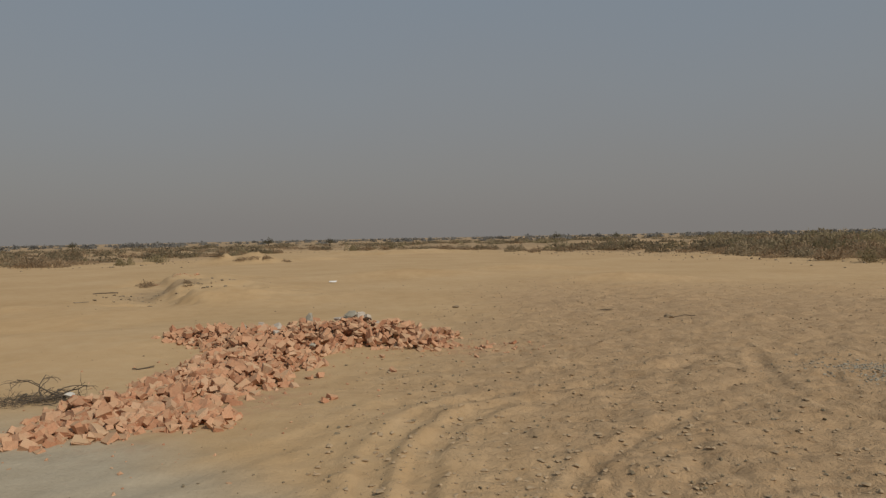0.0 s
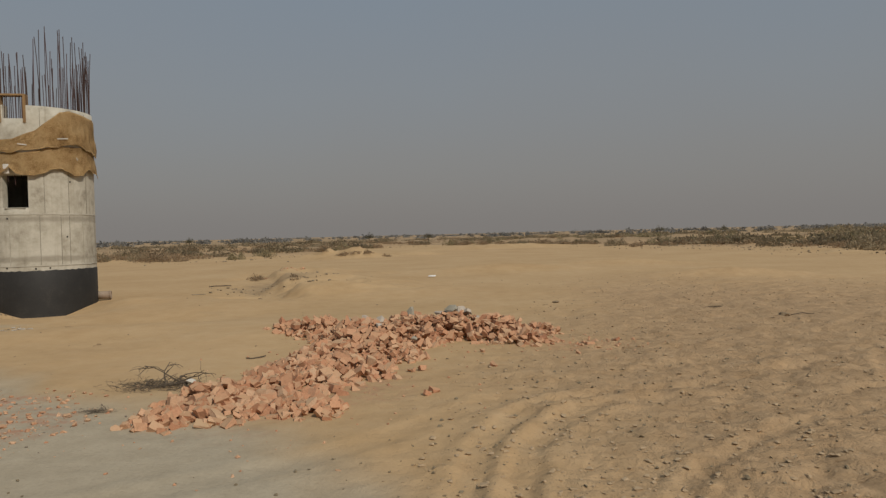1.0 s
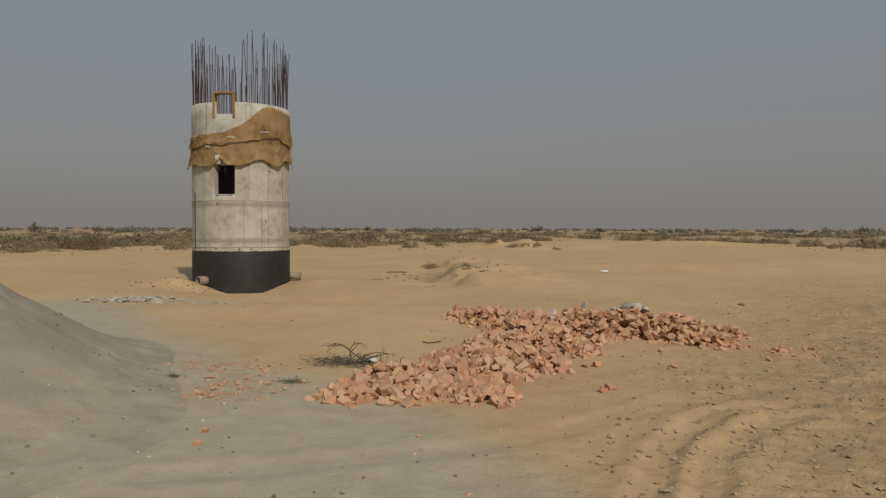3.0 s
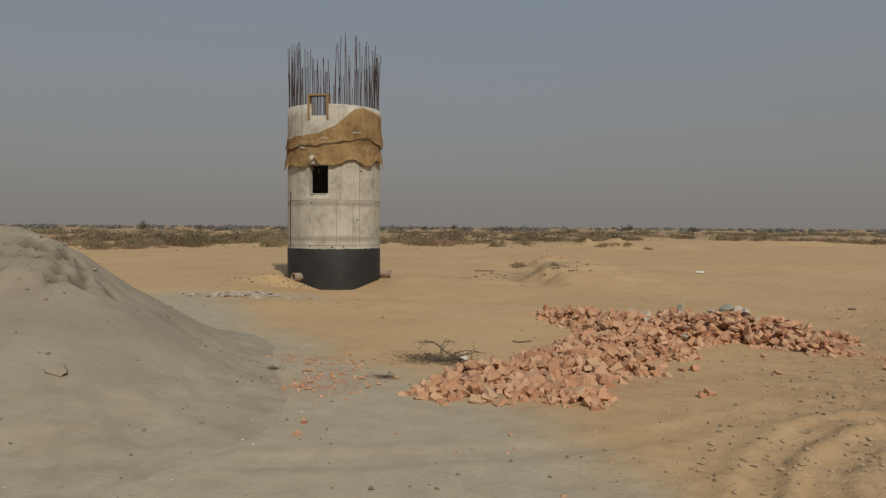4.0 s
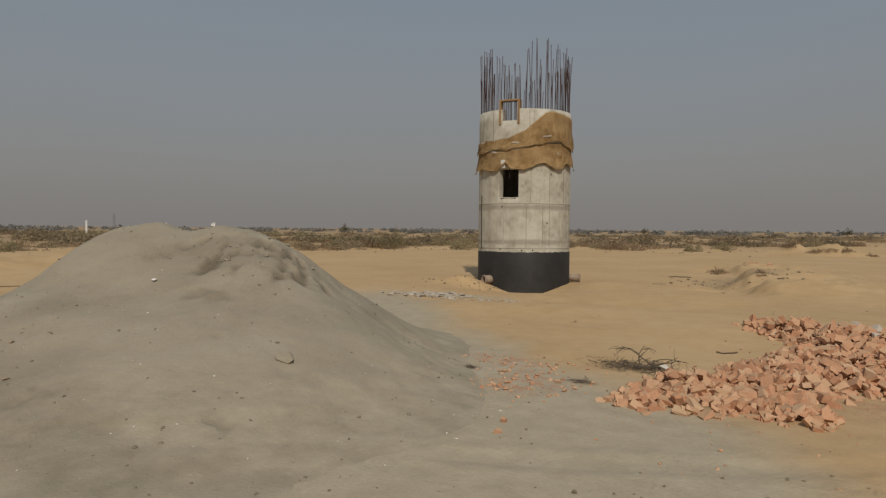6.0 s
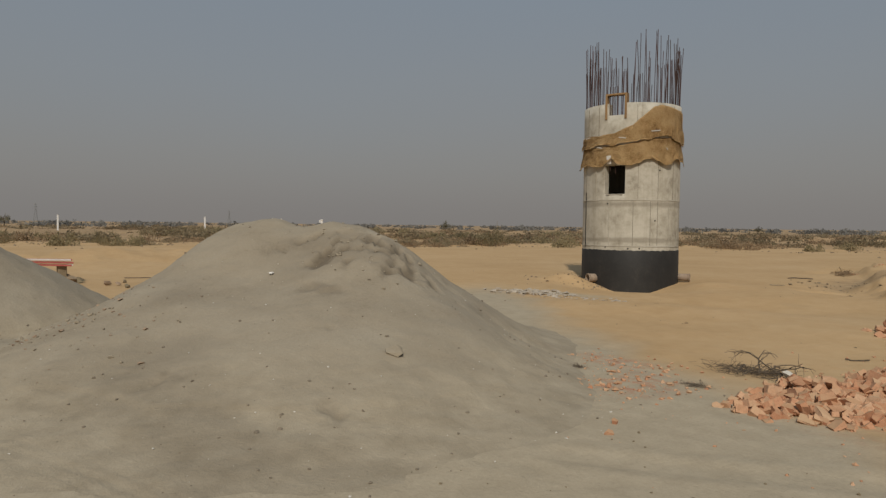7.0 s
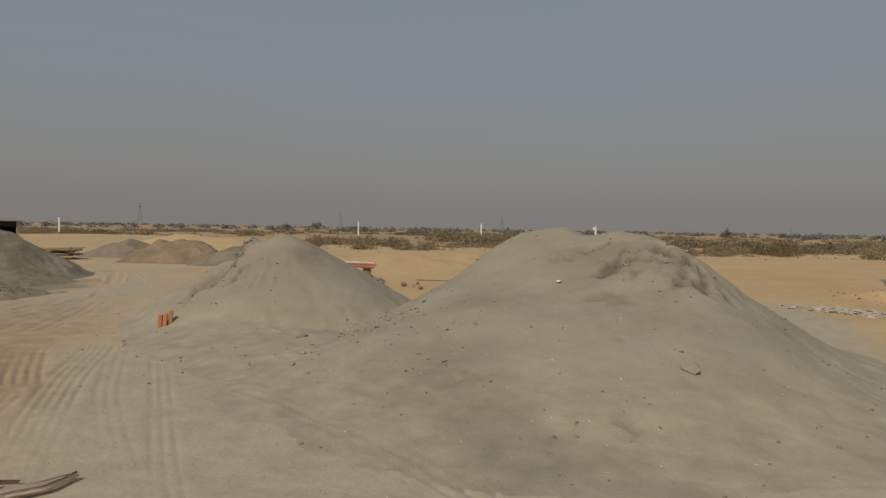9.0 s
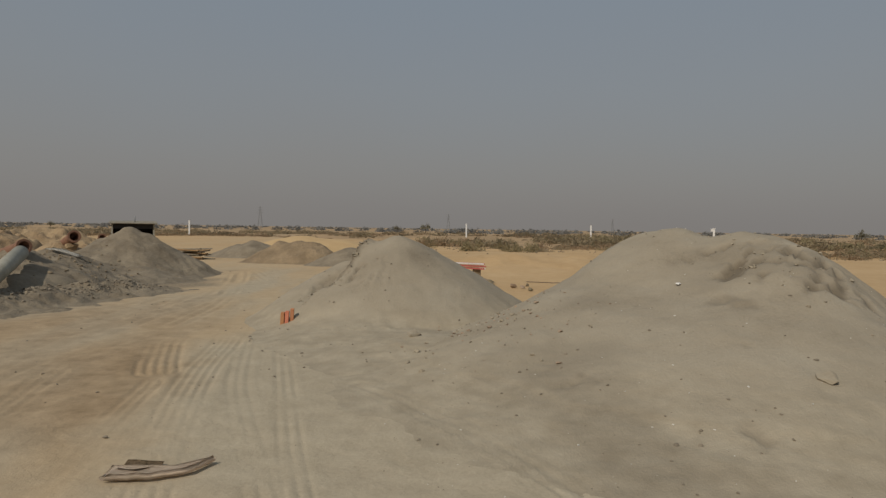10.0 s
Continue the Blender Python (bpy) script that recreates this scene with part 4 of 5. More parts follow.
            b2 = bmesh.new()
            tube_bm(pts, 0.0115, 5, b2)
            part("rebar", b2, M_REBAR, th)
    # stub pipes through the foot
    for phi, z, ro, L, mat, yaw in ((-44, 0.02, 0.155, 0.42, M_PIPE, -58), (86, 0.06, 0.135, 0.55, M_PIPE, 78)):
        pp = part("stub_pipe", hollow_pipe(ro, ro - 0.022, L), mat, th, "dusty drain stub with an open end")
        p = at(phi, R - 0.12, z)
        pp.matrix_local = Matrix.Translation(p) @ pose(0, 0, 0, 0, 0, 180 + yaw)
        part("pipe_rim", hollow_pipe(ro + 0.012, ro + 0.001, 0.05), mat, pp).matrix_local = Matrix.Translation((0, L - 0.06, 0))
    return th


tower = build_tower()


# ---- broken brick pile ----
PILE = [((-4.05, 6.85), 0.42, 0.07), ((-3.65, 7.2), 0.55, 0.11), ((-3.0, 7.5), 0.50, 0.10), ((-2.55, 7.3), 0.34, 0.08), ((-3.95, 7.9), 0.60, 0.13), ((-3.3, 8.4), 0.75, 0.17), ((-3.5, 9.3), 0.70, 0.20),
        ((-2.8, 9.4), 0.70, 0.22), ((-3.2, 10.3), 0.80, 0.27), ((-2.6, 10.6), 0.65, 0.25), ((-3.1, 11.4), 0.85, 0.32), ((-2.5, 12.0), 0.70, 0.34), ((-3.4, 12.5), 0.80, 0.34), ((-2.5, 12.9), 0.90, 0.40),
        ((-1.7, 13.0), 0.80, 0.40), ((-0.9, 12.9), 0.75, 0.36), ((-0.45, 12.3), 0.50, 0.20), ((-4.3, 13.2), 0.75, 0.28), ((-5.0, 13.4), 0.45, 0.14), ((-0.1, 13.4), 0.40, 0.14)]


def pile_height(x, y):
    return max(0.0, *[h * (1 - ((x - c[0]) ** 2 + (y - c[1]) ** 2) / (r * r)) for c, r, h in PILE])


def build_bricks():
    shapes = [mesh_of("brick", rock_bm(0, s, brick=True), M_BRICK) for s in range(26)]
    th = group_of("brick_pile", "long pile of broken salmon-red bricks on sand", "brick pile", -2.8, 10.0, 0)
    # the bats that lie on top, one by one, spread evenly over the lobes
    share = [c[1] ** 2 for c in PILE]
    placed = []
    while len(placed) < 300:
        c, r, h = rng.choices(PILE, share)[0]
        a, q = rng.uniform(0, math.tau), r * math.sqrt(rng.random()) * 1.05
        x, y = c[0] + q * math.cos(a), c[1] + q * math.sin(a)
        if not any((x - px) ** 2 + (y - py) ** 2 < 0.014 for px, py in placed):
            placed.append((x, y))
    lows = relief(np.array([p[0] for p in placed]), np.array([p[1] for p in placed]))
    for (x, y), low in zip(placed, lows):
        ob = new("brick", rng.choice(shapes))
        ob.parent = th
        s = rng.uniform(0.65, 1.32)
        ob.matrix_world = pose(x, y, float(low) + pile_height(x, y) + 0.012, rng.gauss(0, 32), rng.gauss(0, 32), rng.uniform(0, 360)) @ Matrix.Diagonal((s, s, s, 1))
    # the bulk below, one mesh
    vs, fs = [], []
    bulk = [rock_bm(0, 100 + s, brick=True) for s in range(20)]
    data = []
    for b in bulk:
        b.verts.index_update()
        data.append(([v.co.copy() for v in b.verts], [[v.index for v in f.verts] for f in b.faces]))
        b.free()
    spots = []
    for _ in range(3300):
        c, r, h = rng.choices(PILE, share)[0]
        a, q = rng.uniform(0, math.tau), r * math.sqrt(rng.random()) * rng.choice((0.9, 1.0, 1.0, 1.22))
        spots.append((c[0] + q * math.cos(a), c[1] + q * math.sin(a)))
    lows = relief(np.array([p[0] for p in spots]), np.array([p[1] for p in spots]))
    for (x, y), low in zip(spots, lows):
        z = float(low) + pile_height(x, y) * rng.choice((0.15, 0.35, 0.6, 0.8, 1.0))
        s = rng.uniform(0.40, 1.10)
        m = pose(x, y, z, rng.uniform(-50, 50), rng.uniform(-50, 50), rng.uniform(0, 360)) @ Matrix.Diagonal((s, s, s, 1))
        cv, cf = rng.choice(data)
        o = len(vs)
        vs += [m @ v for v in cv]
        fs += [[i + o for i in f] for f in cf]
    me = bpy.data.meshes.new("brick_bulk")
    me.from_pydata(vs, [], fs)
    me.materials.append(M_BRICKBULK)
    ob = new("brick_bulk", me)
    ob.parent = th
    ob.matrix_parent_inverse = Matrix.Translation((2.8, -10.0, 0))
    tagged(ob, kind="stuff")
    # concrete lumps on the pile
    for x, y, r, sq in ((-3.75, 13.3, 0.13, 0.8), (-3.15, 13.4, 0.15, 0.9), (-3.4, 13.2, 0.11, 0.7), (-2.5, 13.3, 0.10, 1.3), (-1.75, 13.5, 0.15, 0.7), (-1.45, 13.5, 0.13, 0.7), (-2.0, 13.5, 0.12, 0.7),
                        (-1.6, 13.62, 0.14, 0.8), (-1.9, 13.65, 0.10, 0.8), (-1.3, 13.6, 0.09, 0.7), (-3.55, 13.45, 0.09, 0.9), (-3.0, 12.7, 0.08, 0.8), (-2.2, 11.9, 0.07, 0.8)):
        ch = new("concrete_lump", mesh_of("concrete_lump", rock_bm(r, int(x * 100), sq), M_CHUNK))
        ch.location = (x, y - 0.35, relief_at(x, y - 0.35) + pile_height(x, y - 0.35) + r * 0.55)
        tagged(ch, "broken grey concrete lump lying on the bricks", "rubble", "concrete lumps")
    # stray bricks on the sand
    for x, y in ((0.75, 12.0), (0.65, 12.15), (0.85, 12.25), (0.2, 12.3), (0.1, 12.15), (0.5, 11.0), (-0.78, 10.0), (-1.42, 8.1), (-1.36, 8.2), (-1.9, 9.6), (-2.0, 9.1), (-1.75, 9.7), (-2.3, 7.0),
                 (-4.4, 4.75), (-5.8, 5.5), (-5.7, 5.65), (-6.0, 5.55), (-4.6, 5.1), (-0.2, 13.0), (0.0, 13.6), (1.2, 12.2), (-1.0, 11.2)):
        ob = new("stray_brick", rng.choice(shapes))
        s = rng.uniform(0.4, 0.6) if x < -4.2 else rng.uniform(0.55, 1.0)
        ob.matrix_world = pose(x, y, relief_at(x, y) + 0.02, rng.uniform(-30, 30), rng.uniform(-30, 30), rng.uniform(0, 360)) @ Matrix.Diagonal((s, s, s, 1))
        tagged(ob, "broken salmon-red brick bat lying on sand", "brick", "stray bricks")


build_bricks()


# ---- scrub ----
def bush_mesh(name, seed, material, leaves=260, w=1.0, h=0.8, leaf=0.09, woody=6):
    """A low ragged shrub: overlapping tufts of fine leaves down to the ground, and thin stems."""
    rr = random.Random(seed)
    vs, fs = [], []
    lobes = []
    for _ in range(rr.randint(6, 10)):
        a, q = rr.uniform(0, math.tau), w * 0.42 * math.sqrt(rr.random())
        tall = h * (1 - 0.6 * (q / (0.42 * w)) ** 2) * rr.uniform(0.55, 1.0)
        lobes.append((q * math.cos(a), q * math.sin(a), tall, rr.uniform(0.14, 0.26) * w))
    for i in range(leaves):
        lx, ly, tall, lr = rr.choice(lobes)
        a, q = rr.uniform(0, math.tau), lr * math.sqrt(rr.random())
        up = tall * (1 - 0.75 * (q / lr) ** 2) * rr.random() ** 0.55
        p = Vector((lx + q * math.cos(a), ly + q * math.sin(a), max(0.02, up)))
        d = Vector((rr.gauss(0, 0.8), rr.gauss(0, 0.8), rr.gauss(0.7, 0.8))).normalized()
        u = d.orthogonal().normalized()
        s = leaf * rr.uniform(0.5, 1.3)
        o = len(vs)
        vs += [p - u * s * 0.4, p + d * s, p + u * s * 0.4, p - d * s * 0.6]
        fs.append((o, o + 1, o + 2, o + 3))
    for i in range(woody):
        lx, ly, tall, lr = rr.choice(lobes)
        a, b = Vector((lx * 0.15, ly * 0.15, -0.05)), Vector((lx * 1.1, ly * 1.1, tall * rr.uniform(0.9, 1.15)))
        side = Vector((0.010 * w, 0.010 * w, 0))
        o = len(vs)
        vs += [a - side, a + side, b + side * 0.4, b - side * 0.4]
        fs.append((o, o + 1, o + 2, o + 3))
    me = bpy.data.meshes.new(name)
    me.from_pydata([tuple(v) for v in vs], [], fs)
    me.materials.append(material)
    return me


def scatter_stuff(name, label, category, sources, spots, kind="stuff"):
    """Many plants joined in one mesh. spots: x, y, z, size, turn."""
    data = []
    for me in sources:
        n = len(me.vertices)
        co = np.empty(n * 3)
        me.vertices.foreach_get("co", co)
        lp = np.empty(len(me.loops), dtype=np.int32)
        me.loops.foreach_get("vertex_index", lp)
        data.append((co.reshape(-1, 3), lp.reshape(-1, 4)))
    V, F, o = [], [], 0
    for i, (x, y, z, s, turn) in enumerate(spots):
        co, q = data[i % len(data)]
        c, n_ = math.cos(turn), math.sin(turn)
        w = np.empty_like(co)
        w[:, 0] = (co[:, 0] * c - co[:, 1] * n_) * s + x
        w[:, 1] = (co[:, 0] * n_ + co[:, 1] * c) * s + y
        w[:, 2] = co[:, 2] * s + z
        V.append(w)
        F.append(q + o)
        o += len(co)
    V, F = np.concatenate(V), np.concatenate(F)
    me = bpy.data.meshes.new(name)
    me.vertices.add(len(V))
    me.vertices.foreach_set("co", V.ravel())
    me.loops.add(len(F) * 4)
    me.loops.foreach_set("vertex_index", F.ravel().astype(np.int32))
    me.polygons.add(len(F))
    me.polygons.foreach_set("loop_start", np.arange(len(F), dtype=np.int32) * 4)
    me.update(calc_edges=True)
    me.materials.append(sources[0].materials[0])
    return tagged(new(name, me), label, category, kind=kind)


SCRUB_SHAPES = [bush_mesh("shrub", 300 + s, M_SCRUB, 560, 1.4, 0.62, 0.055, 12) for s in range(5)]
GREEN_SHAPES = [bush_mesh("green_shrub", 315 + s, M_GREENSCRUB, 620, 1.3, 0.80, 0.055, 12) for s in range(4)]
DRY_SHAPES = [bush_mesh("dry_shrub", 330 + s, M_DRYSCRUB, 500, 1.5, 0.48, 0.050, 24) for s in range(5)]
FAR_SCRUB = [bush_mesh("far_shrub", 400 + s, M_SCRUB, 160, 1.6, 0.58, 0.095, 4) for s in range(5)]
FAR_GREEN = [bush_mesh("far_green", 420 + s, M_GREENSCRUB, 170, 1.6, 0.66, 0.095, 4) for s in range(4)]
FAR_DRY = [bush_mesh("far_dry", 440 + s, M_DRYSCRUB, 150, 1.7, 0.44, 0.090, 6) for s in range(5)]


def polar(az, d):
    return -math.sin(radians(az)) * d, math.cos(radians(az)) * d


def spots_in(n, az0, az1, d0, d1, s0, s1, power=1.0, clump=True, seed=1):
    """Spots d0 to d1 metres past the scrub's edge."""
    rr = random.Random(seed)
    out = []
    while len(out) < n:
        az = rr.uniform(az0, az1)
        d = float(edge_at(az)) + d0 + (d1 - d0) * rr.random() ** power
        x, y = polar(az, d)
        if clump and float(fbm(np.array([x]), np.array([y]), 13.0, 2, 131)[0]) < rr.uniform(-0.06, 0.30):
            continue
        out.append((x, y, d, rr.uniform(s0, s1), rr.uniform(0, math.tau)))
    xs, ys = np.array([o[0] for o in out]), np.array([o[1] for o in out])
    zs = relief(xs, ys)
    return [(x, y, float(z) - 0.03, s, t) for (x, y, d, s, t), z in zip(out, zs)]


def build_scrub():
    # nearest shrubs one by one
    near = spots_in(340, -38, 92, -1.5, 20, 0.6, 2.3, 1.2, True, 5)
    for i, (x, y, z, s, t) in enumerate(near):
        kind_, words = ((DRY_SHAPES, "low dry brown desert shrub on sand"), (SCRUB_SHAPES, "low grey-green desert shrub on sand"), (DRY_SHAPES, "low dry brown desert shrub on sand"), (GREEN_SHAPES, "olive-green desert shrub on sand"))[i % 4]
        ob = new("shrub", kind_[i % len(kind_)])
        ob.matrix_world = pose(x, y, z, 0, 0, math.degrees(t)) @ Matrix.Diagonal((s, s, s * rng.uniform(0.8, 1.25), 1))
        tagged(ob, words, "shrub", "desert shrubs")
    # small tufts nearer, on the low ridge and along the banks
    for x, y, s in ((-12.6, 29.6, 0.75), (-12.9, 30.2, 0.6), (-9.6, 26.0, 0.4), (-9.0, 24.6, 0.3), (-13.6, 60.0, 0.75), (-15.6, 59.5, 1.3), (-16.8, 58.8, 1.1), (-19.5, 60.5, 1.5), (-18.0, 63.0, 1.6), (-11.3, 15.2, 0.22), (-8.2, 11.8, 0.14)):
        ob = new("shrub", rng.choice(DRY_SHAPES))
        ob.matrix_world = pose(x, y, relief_at(x, y) - 0.02, 0, 0, rng.uniform(0, 360)) @ Matrix.Diagonal((s, s, s, 1))
        tagged(ob, "small dry tuft of desert scrub on sand", "shrub", "dry tufts")
    # taller shrubs that break the skyline
    for az, d, s in ((48.4, 64, 2.6), (47.2, 70, 2.0), (42.7, 62, 2.2), (49.5, 75, 1.9), (36.5, 78, 1.8), (24.5, 66, 1.7), (22.3, 70, 1.9), (16.4, 80, 2.1), (63.9, 52, 1.5), (60.2, 66, 1.6), (57.5, 72, 1.7), (44.6, 74, 2.0), (76.5, 58, 1.2), (88.5, 62, 1.5), (90.2, 60, 1.4), (84.8, 66, 1.6), (79.0, 64, 1.3)):
        x, y = polar(az, d)
        ob = new("tall_shrub", rng.choice(GREEN_SHAPES))
        ob.matrix_world = pose(x, y, relief_at(x, y) - 0.05, 0, 0, rng.uniform(0, 360)) @ Matrix.Diagonal((s * 0.9, s * 0.9, s, 1))
        tagged(ob, "tall olive-green desert shrub on sand", "shrub", "tall shrubs")
    scatter_stuff("far_scrub", "belt of grey-green desert scrub on low dunes", "scrub", FAR_SCRUB, spots_in(1150, -45, 128, 10, 150, 1.1, 2.8, 1.3, True, 6))
    scatter_stuff("dry_scrub", "belt of brown dry scrub on low dunes", "scrub", FAR_DRY, spots_in(1350, -45, 128, 2, 100, 0.7, 2.2, 1.2, True, 7))
    scatter_stuff("dense_scrub", "dense belt of olive desert scrub", "scrub", FAR_GREEN, spots_in(230, -48, 4, 12, 90, 0.9, 2.1, 1.1, True, 9) + spots_in(140, 40, 92, 8, 70, 0.9, 2.2, 1.1, True, 10))
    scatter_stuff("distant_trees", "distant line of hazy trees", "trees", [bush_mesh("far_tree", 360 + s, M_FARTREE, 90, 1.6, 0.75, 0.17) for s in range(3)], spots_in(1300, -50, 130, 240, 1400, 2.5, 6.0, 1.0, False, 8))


build_scrub()


# ---- loose stones and clods ----
def scatter_rocks(name, label, material, spots, seed, flat=0.7):
    """Small lumps joined in one mesh. spots: x, y, z, radius."""
    rr = random.Random(seed)
    data = []
    for k in range(8):
        b = rock_bm(1.0, seed * 31 + k, flat)
        b.verts.index_update()
        data.append((np.array([v.co[:] for v in b.verts]), [[v.index for v in f.verts] for f in b.faces]))
        b.free()
    vs, fs, o = [], [], 0
    for x, y, z, r in spots:
        co, cf = rr.choice(data)
        a = rr.uniform(0, math.tau)
        c, s = math.cos(a), math.sin(a)
        k1, k2 = rr.uniform(0.7, 1.4) * r, rr.uniform(0.7, 1.2) * r
        w = np.stack([(co[:, 0] * k1 * c - co[:, 1] * k2 * s) + x, (co[:, 0] * k1 * s + co[:, 1] * k2 * c) + y, co[:, 2] * r + z + 0.25 * r], 1)
        vs.append(w)
        fs += [[i + o for i in f] for f in cf]
        o += len(co)
    me = bpy.data.meshes.new(name)
    me.from_pydata(np.concatenate(vs).tolist(), [], fs)
    me.materials.append(material)
    return tagged(new(name, me), label, "stones", kind="stuff")


def rock_spots(n, fn, r0, r1, seed, height=None):
    rr = random.Random(seed)
    pts = []
    while len(pts) < n:
        p = fn(rr)
        if p:
            pts.append((p[0], p[1], r0 + (r1 - r0) * rr.random() ** 3))
    xs, ys = np.array([p[0] for p in pts]), np.array([p[1] for p in pts])
    zs = relief(xs, ys)
    if height:
        zs = zs + np.maximum(height(xs, ys) - 0.04, 0)
    return [(x, y, float(z), r) for (x, y, r), z in zip(pts, zs)]


def on_trampled(rr):
    az, d = rr.uniform(-36, 14), 4.5 + 24 * rr.random() ** 1.6
    x, y = polar(az, d)
    return (x, y) if x - 0.1 * y > -1.8 + rr.uniform(-0.8, 0.8) else None


def on_sand(rr):
    az, d = rr.uniform(-10, 60), 5 + 24 * rr.random() ** 1.3
    return polar(az, d)


def on_heap(rr):
    return rr.uniform(-13, -4.4), rr.uniform(-0.5, 7.5)


def on_heap_two(rr):
    return rr.uniform(-16, -9.5), rr.uniform(-2.6, 2.6)


def on_road(rr):
    x, y = rr.uniform(-30, -4.5), rr.uniform(-8, 0.5)
    return x, y


def in_patch(cx, cy, sx, sy):
    return lambda rr: (rr.gauss(cx, sx), rr.gauss(cy, sy))


M_CRUMB = surface("sand_crust", [(0.3, (0.300, 0.215, 0.125)), (0.7, (0.430, 0.315, 0.195))], 6, 0.95, 40, 0.4, 0.006)
scatter_rocks("clods", "small dark clods strewn over trampled sand", M_STONE, rock_spots(1500, on_trampled, 0.006, 0.030, 11), 11)
scatter_rocks("sand_crumbs", "crumbs of sand crust on trampled ground", M_CRUMB, rock_spots(3600, on_trampled, 0.008, 0.040, 12), 12, 0.45)
scatter_rocks("pebbles", "scattered dark pebbles on smooth sand", M_STONE, rock_spots(260, on_sand, 0.008, 0.03, 13), 13)
scatter_rocks("heap_pebbles", "dark pebbles on the grey sand heap", M_DARKPEBBLE, rock_spots(620, on_heap, 0.004, 0.026, 14, main_heap), 14)
scatter_rocks("pale_heap_pebbles", "pale pebbles on the grey sand heap", M_PALE, rock_spots(240, on_heap, 0.004, 0.016, 15, main_heap), 15)
scatter_rocks("heap_pebbles", "dark pebbles on the smaller sand heap", M_DARKPEBBLE, rock_spots(190, on_heap_two, 0.005, 0.026, 16, lambda a, b: np.maximum(main_heap(a, b), second_heap(a, b))), 16)
def both_heaps(a, b):
    return np.maximum(main_heap(a, b), second_heap(a, b))


def along_scarp(rr):
    k = rr.randrange(len(SCARP) - 1)
    (ax, ay), (bx, by), q = SCARP[k], SCARP[k + 1], rr.random()
    return ax + (bx - ax) * q + rr.gauss(0.04, 0.07), ay + (by - ay) * q + rr.gauss(-0.05, 0.07)


scatter_rocks("crust_crumbs", "crumbs of broken grey sand crust on the heaps", M_GREYSAND, rock_spots(70, along_scarp, 0.012, 0.075, 35, both_heaps) + rock_spots(90, in_patch(-9.3, 5.1, 0.75, 0.4), 0.008, 0.045, 36, both_heaps) + rock_spots(60, in_patch(-10.0, 1.2, 0.9, 0.7), 0.008, 0.05, 37, both_heaps) + rock_spots(50, in_patch(-14.0, -1.3, 0.35, 0.3), 0.008, 0.04, 38, both_heaps), 35, 0.7)
scatter_rocks("slope_gravel", "dark stones rolled into the gap between heaps", M_STONE, rock_spots(90, in_patch(-10.6, 1.4, 0.9, 0.7), 0.008, 0.045, 39, both_heaps), 39, 0.6)
scatter_rocks("road_pebbles", "pebbles on the sandy haul road", M_DARKPEBBLE, rock_spots(260, on_road, 0.008, 0.03, 17), 17)
scatter_rocks("brick_crumbs", "crushed red brick crumbs on sand", M_BRICKBULK, rock_spots(200, in_patch(-6.5, 7.6, 0.5, 0.4), 0.006, 0.035, 18) + rock_spots(240, in_patch(-5.5, 6.5, 0.45, 0.5), 0.006, 0.045, 19) + rock_spots(60, in_patch(-5.95, 6.1, 0.3, 0.2), 0.008, 0.05, 40) + rock_spots(160, in_patch(0.4, 12.1, 0.7, 0.4), 0.01, 0.05, 20) + rock_spots(420, in_patch(-3.1, 9.2, 1.1, 2.0), 0.006, 0.032, 21) + rock_spots(160, in_patch(-1.2, 12.2, 1.3, 0.7), 0.006, 0.032, 34), 18)
scatter_rocks("grey_gravel", "patch of grey crushed stone on trampled sand", M_CHUNK, rock_spots(900, in_patch(5.75, 9.3, 0.40, 0.45), 0.006, 0.028, 22), 22)
scatter_rocks("grey_rubble", "spread of broken grey mortar beside the tower", M_CHUNK, rock_spots(200, in_patch(-14.7, 14.2, 0.55, 0.40), 0.03, 0.15, 23) + rock_spots(110, in_patch(-12.9, 14.3, 0.9, 0.45), 0.015, 0.08, 24), 23, 0.45)
scatter_rocks("ridge_rubble", "brick waste lying on the low sand ridge", M_BRICKBULK, rock_spots(40, lambda rr: (lambda q: (-12.6 + 1.7 * q, 30.2 + 1.2 * q + rr.gauss(0, 0.15)))(rr.random()), 0.03, 0.12, 25), 25)
scatter_rocks("ridge_clods", "dark clods on the low sand ridge", M_STONE, rock_spots(160, in_patch(-10.0, 25.4, 1.2, 1.6), 0.015, 0.09, 26), 26)
scatter_rocks("bank_clods", "dark clods along the scrub's sandy edge", M_STONE, rock_spots(1500, lambda rr: (lambda a: polar(a, float(edge_at(a)) + rr.gauss(1.5, 4.0)))(rr.uniform(-36, 88)), 0.03, 0.15, 27), 27)
scatter_rocks("tower_spoil", "sand clods and mortar at the tower's foot", M_STONE, rock_spots(120, in_patch(-16.6, 18.8, 1.3, 0.5), 0.02, 0.07, 28), 28)


def lone_rock(name, label, category, x, y, r, material, seed, squash=0.7, lift=0.3, height=None, turn=0):
    z = relief_at(x, y)
    if height:
        z += max(0.0, float(height(np.array([x]), np.array([y]))[0]) - 0.04)
    ob = new(name, mesh_of(name, rock_bm(r, seed, squash), material))
    ob.matrix_world = pose(x, y, z + r * lift, 0, 0, turn)
    return tagged(ob, label, category)


